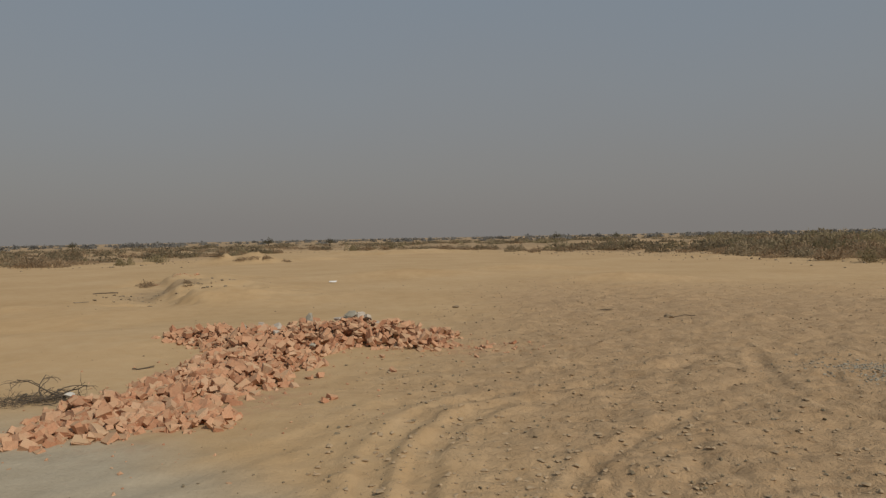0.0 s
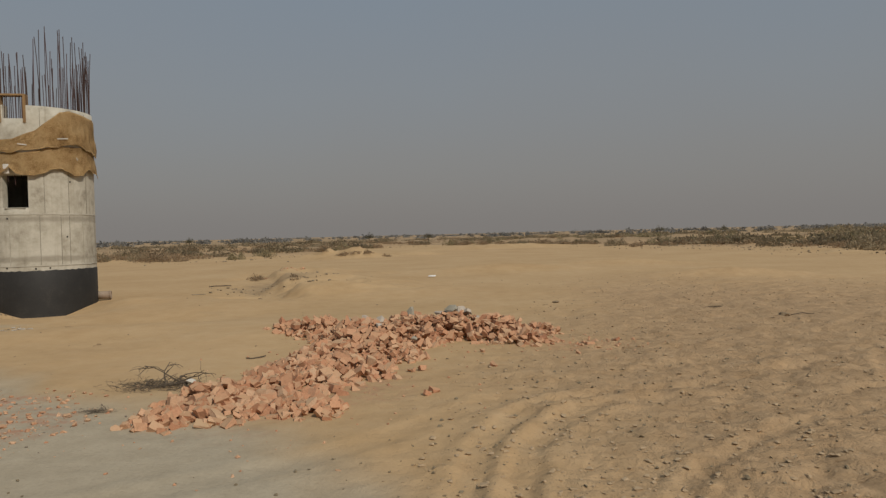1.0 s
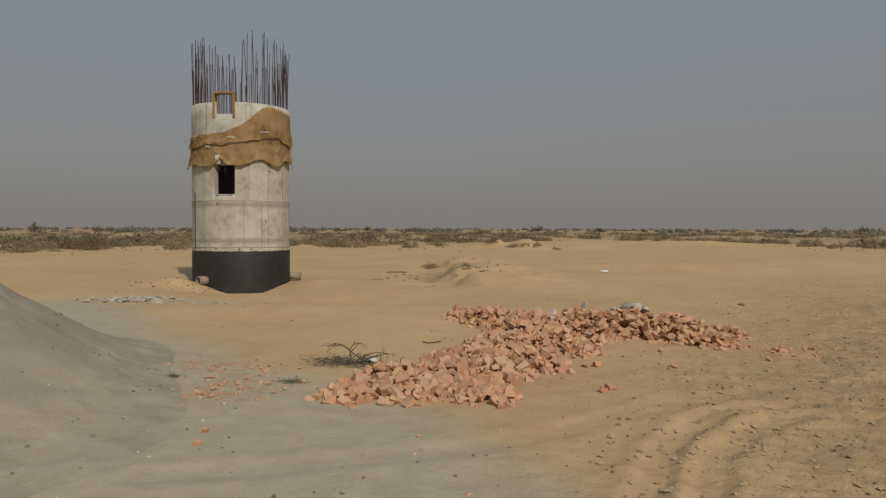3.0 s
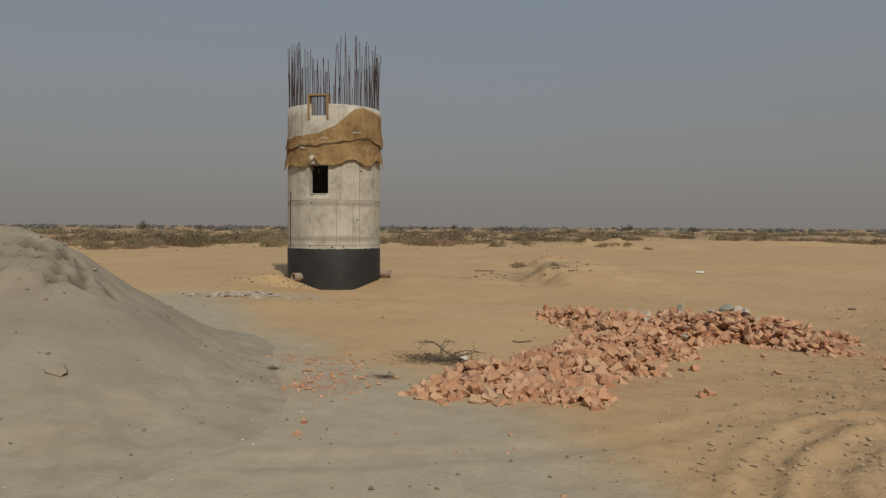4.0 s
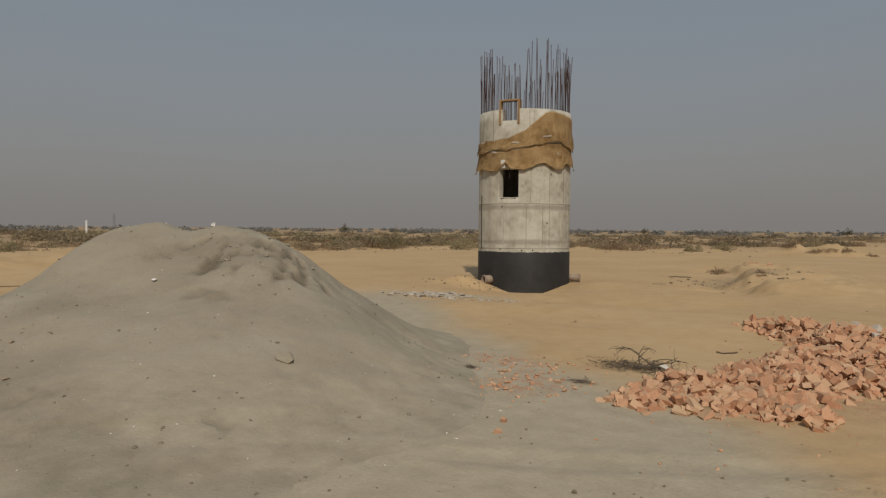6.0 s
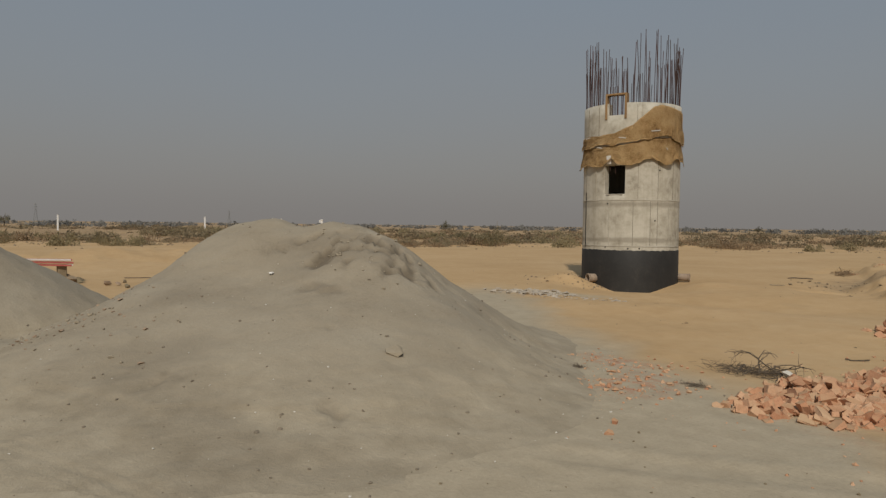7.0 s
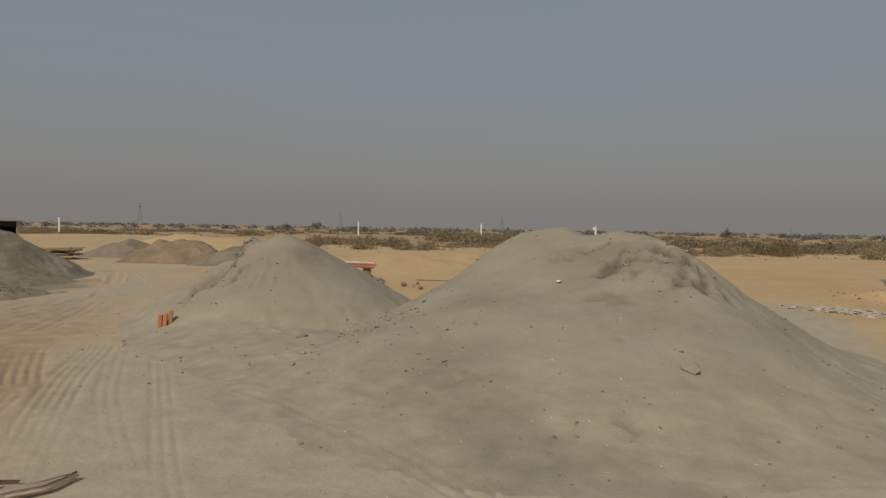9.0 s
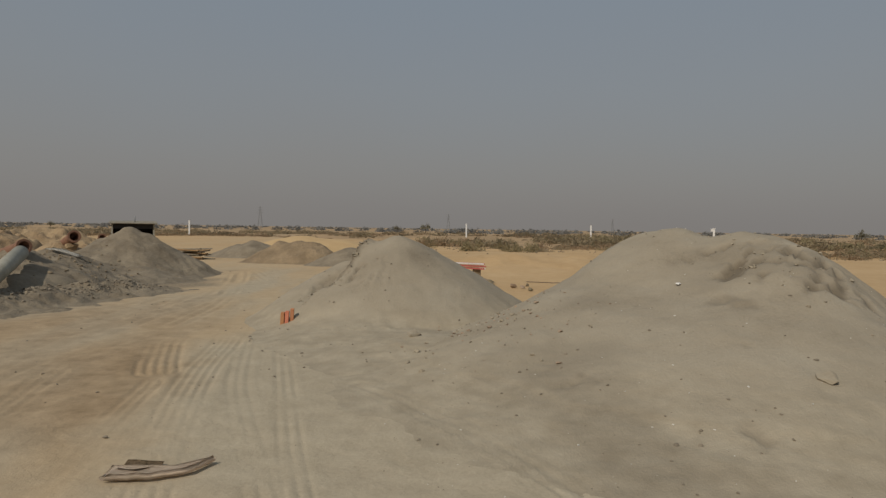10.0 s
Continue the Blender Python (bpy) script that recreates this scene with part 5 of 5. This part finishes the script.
lone_rock("crust_lump", "half-buried lump of crusted grey sand on the heap", "lump", -6.69, 3.96, 0.13, M_GREYSAND, 3, 0.6, 0.1, main_heap)
lone_rock("crust_lump", "lump of crusted sand between the two heaps", "lump", -10.85, 0.25, 0.14, M_GREYSAND, 5, 0.5, 0.1, lambda a, b: np.maximum(main_heap(a, b), second_heap(a, b)))
lone_rock("clod", "curled slab of dry mud on trampled sand", "clod", 5.03, 15.55, 0.15, M_BROWNSOIL, 7, 0.5, 0.2)
lone_rock("clod", "dark clod on trampled sand", "clod", 0.3, 18.6, 0.11, M_BROWNSOIL, 8, 0.4, 0.2)
for i, (x, y, r) in enumerate(((-7.58, 6.3, 0.07), (-7.5, 6.5, 0.05), (-7.35, 6.15, 0.06), (-7.2, 6.6, 0.05), (-7.75, 6.55, 0.06))):
    lone_rock("stone", "small dark stone beside the heap's foot", "stone", x, y, r, M_STONE, 40 + i, 0.6, 0.3)
lone_rock("litter", "scrap of white litter on sand", "litter", -4.7, 29.6, 0.22, M_PAPER, 61, 0.2, 0.3)
lone_rock("litter", "scrap of white litter on the heap", "litter", -9.67, 3.85, 0.045, M_PAPER, 62, 0.4, 0.6, main_heap)


# ---- dead branches ----
def branch(bm, p, d, length, r, rr, depth):
    pts, q = [p], Vector(p)
    dd = Vector(d)
    n = 5
    for i in range(n):
        dd = (dd + Vector((rr.gauss(0, 0.28), rr.gauss(0, 0.28), rr.gauss(0, 0.16) - 0.13))).normalized()
        q = q + dd * length / n
        q.z = max(q.z, 0.01)
        pts.append(q.copy())
    tube_bm(pts, r, 5, bm, 0.45)
    if depth:
        for i in range(rr.randint(2, 4)):
            k = rr.randint(1, n - 1)
            nd = (dd + Vector((rr.gauss(0, 0.9), rr.gauss(0, 0.9), rr.gauss(0.0, 0.35)))).normalized()
            branch(bm, pts[k], nd, length * rr.uniform(0.4, 0.7), r * 0.55, rr, depth - 1)


def dead_brush(x, y, size, seed, label, stems=9):
    rr = random.Random(seed)
    th = group_of("dead_brush", label, "dead branches", x, y, relief_at(x, y))
    for i in range(stems):
        bm = bmesh.new()
        a = rr.uniform(0, math.tau)
        branch(bm, Vector((rr.gauss(0, 0.15), rr.gauss(0, 0.12), 0.04)) * size, Vector((math.cos(a), 0.5 * math.sin(a), rr.uniform(0.10, 0.50))).normalized(), size * rr.uniform(0.40, 0.66), 0.011 * size, rr, 2)
        part("branch", bm, M_TWIG, th)
    bm = bmesh.new()
    for i in range(260):
        a = rr.uniform(0, math.tau)
        p = Vector((rr.gauss(-0.1, 0.30), rr.gauss(-0.1, 0.16), 0.03)) * size
        branch(bm, p, Vector((math.cos(a), math.sin(a), rr.uniform(0.2, 0.9))).normalized(), size * rr.uniform(0.12, 0.25), 0.0028 * size, rr, 0)
    tagged(part("twig_tangle", bm, M_TWIG, th, "tangle of thin grey twigs"), kind="stuff")
    return th


dead_brush(-4.95, 8.55, 0.95, 4, "tangled pile of dead grey branches on sand")
lone_rock("rag", "torn white plastic scrap caught by the branches", "rag", -4.58, 8.45, 0.10, M_PALE, 71, 0.55, 0.7)
dead_brush(-5.0, 7.2, 0.32, 5, "few thin dead twigs lying on sand", 3)
dead_brush(-6.6, 6.9, 0.25, 6, "few thin dead twigs lying on sand", 3)
dead_brush(3.95, 16.9, 0.28, 7, "dry sprig standing in trampled sand", 3)


def stick(x0, y0, x1, y1, r, label, mat, seed, height=None):
    rr = random.Random(seed)
    pts = []
    for i in range(6):
        s = i / 5
        x, y = x0 + (x1 - x0) * s + rr.gauss(0, 0.02), y0 + (y1 - y0) * s + rr.gauss(0, 0.02)
        pts.append((x, y, relief_at(x, y) + r * 0.8 + 0.02 * rr.random()))
    bm = tube_bm(pts, r, 6)
    ob = part("stick", bm, mat)
    return tagged(ob, label, "stick", "sticks")


stick(-4.8, 10.55, -4.5, 10.75, 0.010, "dark dead stick lying on sand", M_TWIG, 1)
stick(-13.3, 26.3, -12.7, 27.0, 0.018, "long weathered pole lying on sand", M_TWIG, 2)
stick(-12.2, 22.85, -11.8, 23.05, 0.012, "dead branch lying on sand", M_GREYWOOD, 3)
stick(5.1, 15.6, 5.6, 15.6, 0.009, "thin stick beside a clod", M_TWIG, 4)
stick(-24.6, 5.4, -24.1, 6.9, 0.012, "dark pole lying on the sand bank", M_TWIG, 5)
stick(-24.2, 6.6, -23.8, 7.8, 0.012, "dark pole lying on the sand bank", M_TWIG, 6)


# ---- standing bricks ----
def brick_block():
    bm = bmesh.new()
    add_box(bm, 0.066, 0.11, 0.225, None, 0.005)
    return mesh_of("brick", bm, M_BRICKORANGE)


block = brick_block()
for i, (dx, dy, tilt) in enumerate(((0, -0.078, 2), (0.01, 0.0, -1), (-0.02, 0.085, 3))):
    x, y = -13.2 + dx, -1.84 + dy
    zz = relief_at(x, y) + max(0.0, float(second_heap(np.array([x]), np.array([y]))[0]) - 0.04)
    ob = new("standing_brick", block)
    ob.matrix_world = pose(x, y, zz + 0.085, tilt, 3, 86 + 3 * i)
    tagged(ob, "orange brick set on end as a marker", "brick", "standing bricks")


# ---- torn sack on the road ----
def flat_sack(x, y, turn):
    th = group_of("torn_sack", "flattened torn woven sack half buried on the road", "sack", x, y, relief_at(x, y), turn)

    def sheet(name, pts_a, pts_b, mat, seed, lift, label=""):
        bm = bmesh.new()
        cols = []
        n = 22
        for i in range(n + 1):
            s = i / n
            ax, ay = [float(np.interp(s, np.linspace(0, 1, len(pts_a)), [p[k] for p in pts_a])) for k in (0, 1)]
            bx, by = [float(np.interp(s, np.linspace(0, 1, len(pts_b)), [p[k] for p in pts_b])) for k in (0, 1)]
            col = []
            for j in range(9):
                t = j / 8
                px, py = ax + (bx - ax) * t, ay + (by - ay) * t
                zz = 0.016 + 0.6 * lift * abs(noise.noise((px * 6, py * 6, seed))) + lift * 1.2 * (t ** 4 + (1 - t) ** 6)
                col.append(bm.verts.new((px, py, zz)))
            cols.append(col)
        for a, b in zip(cols, cols[1:]):
            for j in range(8):
                bm.faces.new((a[j], b[j], b[j + 1], a[j + 1])).smooth = True
        bmesh.ops.solidify(bm, geom=list(bm.faces), thickness=0.004)
        bmesh.ops.recalc_face_normals(bm, faces=bm.faces)
        part(name, bm, mat, th, label)
    sheet("sack_sheet", [(-0.36, -0.10), (-0.1, -0.16), (0.2, -0.12), (0.44, 0.10)], [(-0.30, 0.14), (-0.1, 0.10), (0.15, 0.02), (0.40, 0.14)], M_SACK, 3.0, 0.02)
    sheet("sack_fold", [(-0.34, -0.17), (0.0, -0.23), (0.28, -0.17), (0.47, 0.08)], [(-0.30, -0.13), (0.0, -0.17), (0.26, -0.10), (0.45, 0.12)], M_SACK, 8.0, 0.035, "folded sack hem")
    sheet("sack_lining", [(-0.26, 0.06), (-0.12, 0.00), (0.04, 0.06)], [(-0.20, 0.26), (-0.05, 0.20), (0.08, 0.15)], M_BROWNSOIL, 5.0, 0.018, "soiled brown torn lining")


flat_sack(-6.0, -2.15, 100)


# ---- haul road side: gravel, pipes, shed ----
HEAP_HEIGHT = {}


def simple_heap(name, label, cx, cy, half, cones, material, step=0.12, seed=1, amp=0.12):
    def fn(x, y):
        h = soft_max([cone(x, y, a, b, hh, sl, rd) for a, b, hh, sl, rd in cones], 0.08)
        return foot(h + amp * fbm(x, y, 1.4, 4, seed) * sstep(0.0, 0.5, h) + 0.35 * amp * fbm(x, y, 0.4, 3, seed + 9), 0.07)
    HEAP_HEIGHT[name] = fn
    return heap_thing(name, label, cx, cy, half, fn, material, step)


def top_at(name, x, y):
    """Height of a heap's surface over a place."""
    return relief_at(x, y) + max(0.0, float(HEAP_HEIGHT[name](np.array([float(x)]), np.array([float(y)]))[0]) - 0.04)


simple_heap("gravel_mound", "heap of dark grey gravel beside the haul road", -23.8, -9.8, 7.8, [(-28.2, -9.2, 1.70, 0.56, 0.35), (-27.2, -9.9, 1.15, 0.42, 0.4), (-25.4, -8.4, 0.55, 0.26, 0.5), (-24.3, -10.3, 1.02, 0.40, 0.5), (-22.9, -9.8, 0.92, 0.40, 0.5), (-21.6, -10.6, 0.98, 0.42, 0.5), (-20.7, -9.8, 1.10, 0.46, 0.4), (-19.7, -9.7, 0.92, 0.50, 0.4), (-18.4, -9.4, 0.70, 0.46, 0.4)], M_GRAVEL, 0.065, 201, 0.26)
simple_heap("gravel_berm", "low rough berm of dark gravel along the road", -18.6, -8.2, 5.2, [(-15.6, -9.0, 0.34, 0.28, 0.3), (-16.2, -8.7, 0.36, 0.3, 0.3), (-16.7, -8.5, 0.34, 0.30, 0.3), (-17.8, -8.0, 0.34, 0.30, 0.3), (-18.9, -7.5, 0.30, 0.28, 0.3), (-20.0, -6.9, 0.24, 0.26, 0.3), (-21.0, -6.3, 0.14, 0.22, 0.3), (-18.3, -9.4, 0.26, 0.18, 0.6), (-20.6, -8.4, 0.20, 0.16, 0.6)], M_GRAVEL, 0.045, 211, 0.40)
scatter_rocks("gravel_rubble", "broken rubble strewn over the gravel heap", M_STONE, rock_spots(500, lambda rr: (rr.gauss(-22.8, 1.9), rr.gauss(-9.6, 1.0)), 0.015, 0.07, 33, HEAP_HEIGHT["gravel_mound"]), 33)
scatter_rocks("gravel_stones", "loose dark stones on the gravel berm", M_DARKPEBBLE, rock_spots(1500, lambda rr: (lambda q: (-15.2 - 5.8 * q + rr.gauss(0, 0.35), -9.2 + 2.9 * q + rr.gauss(0, 0.35)))(rr.random()), 0.010, 0.055, 31, HEAP_HEIGHT["gravel_berm"]), 31)
simple_heap("sand_bank", "rough brown dug earth bank beside the pipes", -37.5, -18.0, 8.5, [(-41.7, -18.5, 1.65, 0.4, 0.8), (-36.5, -18.2, 1.45, 0.4, 0.7), (-34.8, -16.9, 1.35, 0.42, 0.6), (-39.5, -15.2, 1.2, 0.42, 0.6), (-33.5, -20.0, 1.5, 0.4, 0.8)], M_DUGSAND, 0.10, 221, 0.75)
simple_heap("soil_mound", "grey soil heap beside the far road", -45, -7.2, 3.6, [(-45.0, -7.0, 1.1, 0.5, 0.3), (-45.5, -8.0, 0.8, 0.45, 0.4)], M_GRAVEL, 0.12, 231)
simple_heap("soil_mound", "brown soil heap beside the far road", -37, -3.7, 3.6, [(-38.6, -4.6, 1.14, 0.60, 0.4), (-38.0, -3.6, 1.12, 0.62, 0.4), (-37.6, -2.9, 1.02, 0.60, 0.3)], M_BROWNSOIL, 0.08, 241, 0.22)
simple_heap("soil_mound", "dark grey soil heap beside the far road", -35.2, -0.9, 3.0, [(-35.4, -1.0, 0.86, 0.46, 0.4), (-35.3, -0.1, 0.84, 0.46, 0.4)], M_GRAVEL, 0.09, 251)
simple_heap("yellow_mound", "broad heap of yellow sand behind the soil heaps", -52, -3.6, 6.5, [(-52.3, -4.6, 1.28, 0.32, 1.4), (-51.5, -2.2, 1.05, 0.30, 1.4)], M_TANSAND, 0.16, 261, 0.06)


def laid_pipe(label, mouth, tail, r, mat, collar=True):
    m, t = Vector(mouth), Vector(tail)
    d = t - m
    th = new("laid_pipe")
    th.empty_display_size = 0.2
    th.matrix_world = Matrix.Translation(m) @ d.to_track_quat("Y", "Z").to_matrix().to_4x4()
    tagged(th, label, "pipe", "laid pipes")
    part("barrel", hollow_pipe(r, r * 0.84, d.length), mat, th)
    if collar:
        part("socket", hollow_pipe(r * 1.18, r * 1.0 + 0.001, r * 1.1), mat, th, "flared pipe socket")


simple_heap("pipe_bank", "brown earth bank under the rusty pipes", -30.4, -12.0, 4.2, [(-29.9, -12.2, 1.16, 0.42, 0.5), (-30.4, -11.0, 1.14, 0.42, 0.4), (-31.8, -13.2, 1.05, 0.4, 0.5)], M_DUGSAND, 0.08, 271, 0.25)
laid_pipe("rusty pipe with a flared open end on the gravel", (-20.1, -9.36, 1.25), (-22.2, -11.4, top_at("gravel_mound", -22.2, -11.4) + 0.12), 0.17, M_PIPERED)
laid_pipe("long grey concrete pipe lying down the gravel slope", (-19.6, -9.23, 1.10), (-16.12, -8.4, 0.53), 0.19, M_PIPEGREY, False)
lone_rock("rubble_block", "block of broken concrete propping the grey pipe", "rubble", -16.6, -8.55, 0.24, M_CHUNK, 83, 0.9, 1.4)
laid_pipe("large rusty pipe lying on the sand bank", (-28.48, -11.31, 1.38), (-31.0, -12.9, top_at("pipe_bank", -31.0, -12.9) + 0.12), 0.20, M_PIPERED)
laid_pipe("small rusty pipe lying on the sand bank", (-29.75, -10.74, 1.33), (-32.0, -11.9, top_at("pipe_bank", -32.0, -11.9) + 0.08), 0.13, M_PIPERED)
for x, y, z in ((-28.75, -11.5, 1.0), (-29.95, -10.85, 1.06)):
    lone_rock("rubble_block", "clod of earth under a rusty pipe's end", "rubble", x, y, 0.26, M_DUGSAND, int(-y * 10), 0.8, (z - relief_at(x, y)) / 0.26)
lone_rock("plastic_sheet", "crumpled violet plastic on the gravel", "plastic", -20.4, -9.95, 0.24, M_BLUE, 81, 0.5, 3.4)


def pale_board():
    """A bowed pale board across the gravel."""
    a, b = Vector((-23.54, -10.2, top_at("gravel_mound", -23.54, -10.2) + 0.10)), Vector((-22.95, -8.98, top_at("gravel_mound", -22.95, -8.98) + 0.06))
    u = (b - a).cross(Vector((0, 0, 1))).normalized() * 0.16
    bm = bmesh.new()
    rows_ = []
    for i in range(9):
        p = a.lerp(b, i / 8) + Vector((0, 0, 0.06 * math.sin(math.pi * i / 8)))
        rows_.append([bm.verts.new(p + u * k + Vector((0, 0, 0.03 * (1 - k * k)))) for k in (-1, -0.4, 0.4, 1)])
    for p, q in zip(rows_, rows_[1:]):
        for k in range(3):
            bm.faces.new((p[k], p[k + 1], q[k + 1], q[k])).smooth = True
    bmesh.ops.solidify(bm, geom=list(bm.faces), thickness=0.03)
    bmesh.ops.recalc_face_normals(bm, faces=bm.faces)
    tagged(part("board", bm, M_PALE), "pale bowed board lying across the gravel heap", "board")


pale_board()


def build_shed():
    th = group_of("shed", "small dark open-fronted work shed with flat roof", "shed", -47.2, -14.9, relief_at(-47.2, -14.9), 17)
    # near-black back wall: the shade inside the shed is in its colour
    for nm, sx, sy, sz, x, y, z, mat in (("back_wall", 0.08, 2.5, 2.0, -1.1, 0, 1.0, M_DARK), ("side_wall", 2.1, 0.08, 2.0, 0, -1.2, 1.0, M_PIPERED), ("side_wall", 2.1, 0.08, 2.0, 0, 1.2, 1.0, M_PIPEGREY),
                                         ("corner_post", 0.09, 0.09, 2.0, 1.1, -1.2, 1.0, M_PIPEGREY), ("corner_post", 0.09, 0.09, 2.0, 1.1, 1.2, 1.0, M_PIPEGREY), ("front_board", 0.05, 2.4, 0.35, 1.1, 0, 1.82, M_DARK), ("counter_board", 0.05, 2.4, 0.7, 1.1, 0, 0.5, M_PIPERED)):
        bm = bmesh.new()
        add_box(bm, sx, sy, sz, Matrix.Translation((x, y, z)), 0.008)
        part(nm, bm, mat, th)
    bm = bmesh.new()
    add_box(bm, 2.6, 2.8, 0.06, Matrix.Translation((0.05, 0, 2.05)) @ pose(0, 0, 0, 0, 3, 0), 0.01)
    part("roof", bm, M_GREYWOOD, th)
    bm = tube_bm([(0.2, 0.1, 2.05), (0.2, 0.1, 2.45)], 0.03, 6)
    part("mast", bm, M_STEEL, th)


build_shed()


def plank_stack(x, y, turn, n, label):
    th = group_of("timber_stack", label, "timber", x, y, relief_at(x, y), turn)
    rr = random.Random(int(x * 7))
    for i in range(n):
        bm = bmesh.new()
        add_box(bm, rr.uniform(2.2, 3.6), 0.18, 0.06, Matrix.Translation((rr.uniform(-0.4, 0.4), (i % 3 - 1) * 0.3 + rr.uniform(-0.06, 0.06), 0.12 + 0.11 * (i // 3))) @ pose(0, 0, 0, rr.uniform(-3, 3), rr.uniform(-4, 4), rr.uniform(-14, 14)), 0.006)
        part("plank", bm, rr.choice((M_GREYWOOD, M_PIPEGREY, M_WOOD)), th)
    for i in range(3):
        bm = tube_bm([(-2.2 + i * 0.5, 0.6, 0.1), (0.6 + i * 0.7, -0.3, 0.42 + 0.06 * i)], 0.035, 6)
        part("pole", bm, M_TWIG, th)


plank_stack(-41.2, -10.6, 75, 15, "stack of weathered shuttering boards and poles")


def painted_boards(x, y, turn):
    th = group_of("board_pile", "low pile of faded red painted boards on sand", "boards", x, y, relief_at(x, y), turn)
    for i in range(6):
        bm = bmesh.new()
        add_box(bm, 1.5, 0.12, 0.05, Matrix.Translation((0.05 * (i % 2), 0.1 * (i % 3) - 0.1, 0.55 + 0.075 * (i // 2))) @ pose(0, 0, 0, 0, 2, 4 * (i - 3)), 0.004)
        part("board", bm, (M_RED, M_PAPER, M_RED)[i % 3], th)
    for dx in (-0.5, 0.5):
        bm = bmesh.new()
        add_box(bm, 0.25, 0.3, 0.55, Matrix.Translation((dx, 0, 0.27)), 0.02)
        part("support", bm, M_STONE, th, "dark rubble support")


painted_boards(-24.2, 3.0, 88)
for i, (x, y, r) in enumerate(((-24.0, 3.72, 0.20), (-23.7, 3.9, 0.15), (-24.3, 3.6, 0.26), (-24.0, 3.95, 0.16), (-22.2, 4.35, 0.13), (-22.0, 4.6, 0.10), (-21.0, 4.6, 0.09), (-23.0, 5.0, 0.08))):
    lone_rock("rubble_block", "dark broken block lying behind the heaps", "rubble", x, y, r, M_STONE, 90 + i, 0.8, 0.5)


# ---- marker posts, pylons ----
def marker_post(x, y, top, flag=False, wide=0.24):
    z0 = relief_at(x, y)
    th = group_of("marker_post", "white painted boundary post standing in scrub", "post", x, y, z0, 0, "marker posts")
    bm = bmesh.new()
    add_box(bm, wide, wide, top - z0, Matrix.Translation((0, 0, (top - z0) / 2)), 0.015)
    part("shaft", bm, M_WHITE, th)
    bm = bmesh.new()
    add_box(bm, wide * 1.3, wide * 1.3, 0.05, Matrix.Translation((0, 0, top - z0 + 0.024)), 0.01)
    part("cap", bm, M_WHITE, th)
    if flag:
        bm = bmesh.new()
        add_box(bm, 0.30, 0.05, 0.16, Matrix.Translation((-0.20, 0, top - z0 - 0.08)), 0.01)
        part("sign_board", bm, M_WHITE, th)


marker_post(-129.0, -30.4, 2.60)
marker_post(-130.9, 19.8, 2.82)
marker_post(-125.3, 42.3, 2.82)
marker_post(-40.1, 20.7, 2.10, True, 0.10)


def pylon(az, d, height):
    x, y = polar(az, d)
    th = group_of("power_pylon", "distant hazy lattice power pylon", "pylon", x, y, -0.9, 0, "pylons")
    w = height * 0.11
    legs = [(sx * w, sy * w) for sx in (-1, 1) for sy in (-1, 1)]
    for lx, ly in legs:
        part("leg", tube_bm([(lx, ly, 0), (lx * 0.3, ly * 0.3, height * 0.7), (lx * 0.1, ly * 0.1, height)], 0.10, 5), M_STEEL, th)
    for k in range(7):
        z0, z1 = height * k / 8, height * (k + 1) / 8
        s0, s1 = 1 - 0.95 * k / 8, 1 - 0.95 * (k + 1) / 8
        bm = bmesh.new()
        for (ax, ay), (bx, by) in ((legs[0], legs[1]), (legs[1], legs[3]), (legs[3], legs[2]), (legs[2], legs[0])):
            tube_bm([(ax * s0, ay * s0, z0), (bx * s1, by * s1, z1)], 0.05, 4, bm)
            tube_bm([(bx * s0, by * s0, z0), (ax * s1, ay * s1, z1)], 0.05, 4, bm)
        part("lattice_bay", bm, M_STEEL, th)
    for k, zz in enumerate((0.72, 0.84, 0.95)):
        bm = bmesh.new()
        add_box(bm, height * (0.30 - 0.05 * k), 0.25, 0.25, Matrix.Translation((0, 0, height * zz)) @ pose(0, 0, 0, 0, 0, az))
        part("cross_arm", bm, M_STEEL, th)


pylon(97.8, 640, 20.0)
pylon(82.65, 720, 18.0)
pylon(69.4, 900, 18.0)


# ---- distant trees that stand out ----
def lone_tree(az, d, h):
    x, y = polar(az, d)
    th = group_of("tree", "distant dusty tree on the plain", "tree", x, y, relief_at(x, y), rng.uniform(0, 360), "distant trees")
    rr = random.Random(int(az * 10))
    bm = tube_bm([(0, 0, -0.2), (0.05 * h, 0, h * 0.25), (0.02 * h, 0.03 * h, h * 0.6)], h * 0.035, 6, None, 0.4)
    for i in range(5):
        a = rr.uniform(0, math.tau)
        tube_bm([(0.03 * h, 0.01 * h, h * (0.25 + 0.06 * i)), (math.cos(a) * 0.22 * h, math.sin(a) * 0.22 * h, h * (0.5 + 0.07 * i))], h * 0.014, 5, bm, 0.4)
    part("trunk", bm, M_TWIG, th)
    me = bush_mesh("crown", int(az * 13), M_TREE, 420, 0.72 * h, 0.62 * h, 0.055 * h, 0)
    crown = new("crown", me)
    crown.parent = th
    crown.location = (0, 0, h * 0.33)


for az, d, h in ((84.6, 260, 5.6), (86.9, 330, 4.6), (112.5, 300, 4.0), (14.0, 150, 3.0), (9.2, 170, 3.2), (-9.3, 190, 3.2), (-14.0, 200, 3.0), (35.2, 240, 4.0), (28.0, 260, 4.0), (52.3, 150, 3.2)):
    lone_tree(az, d, h)
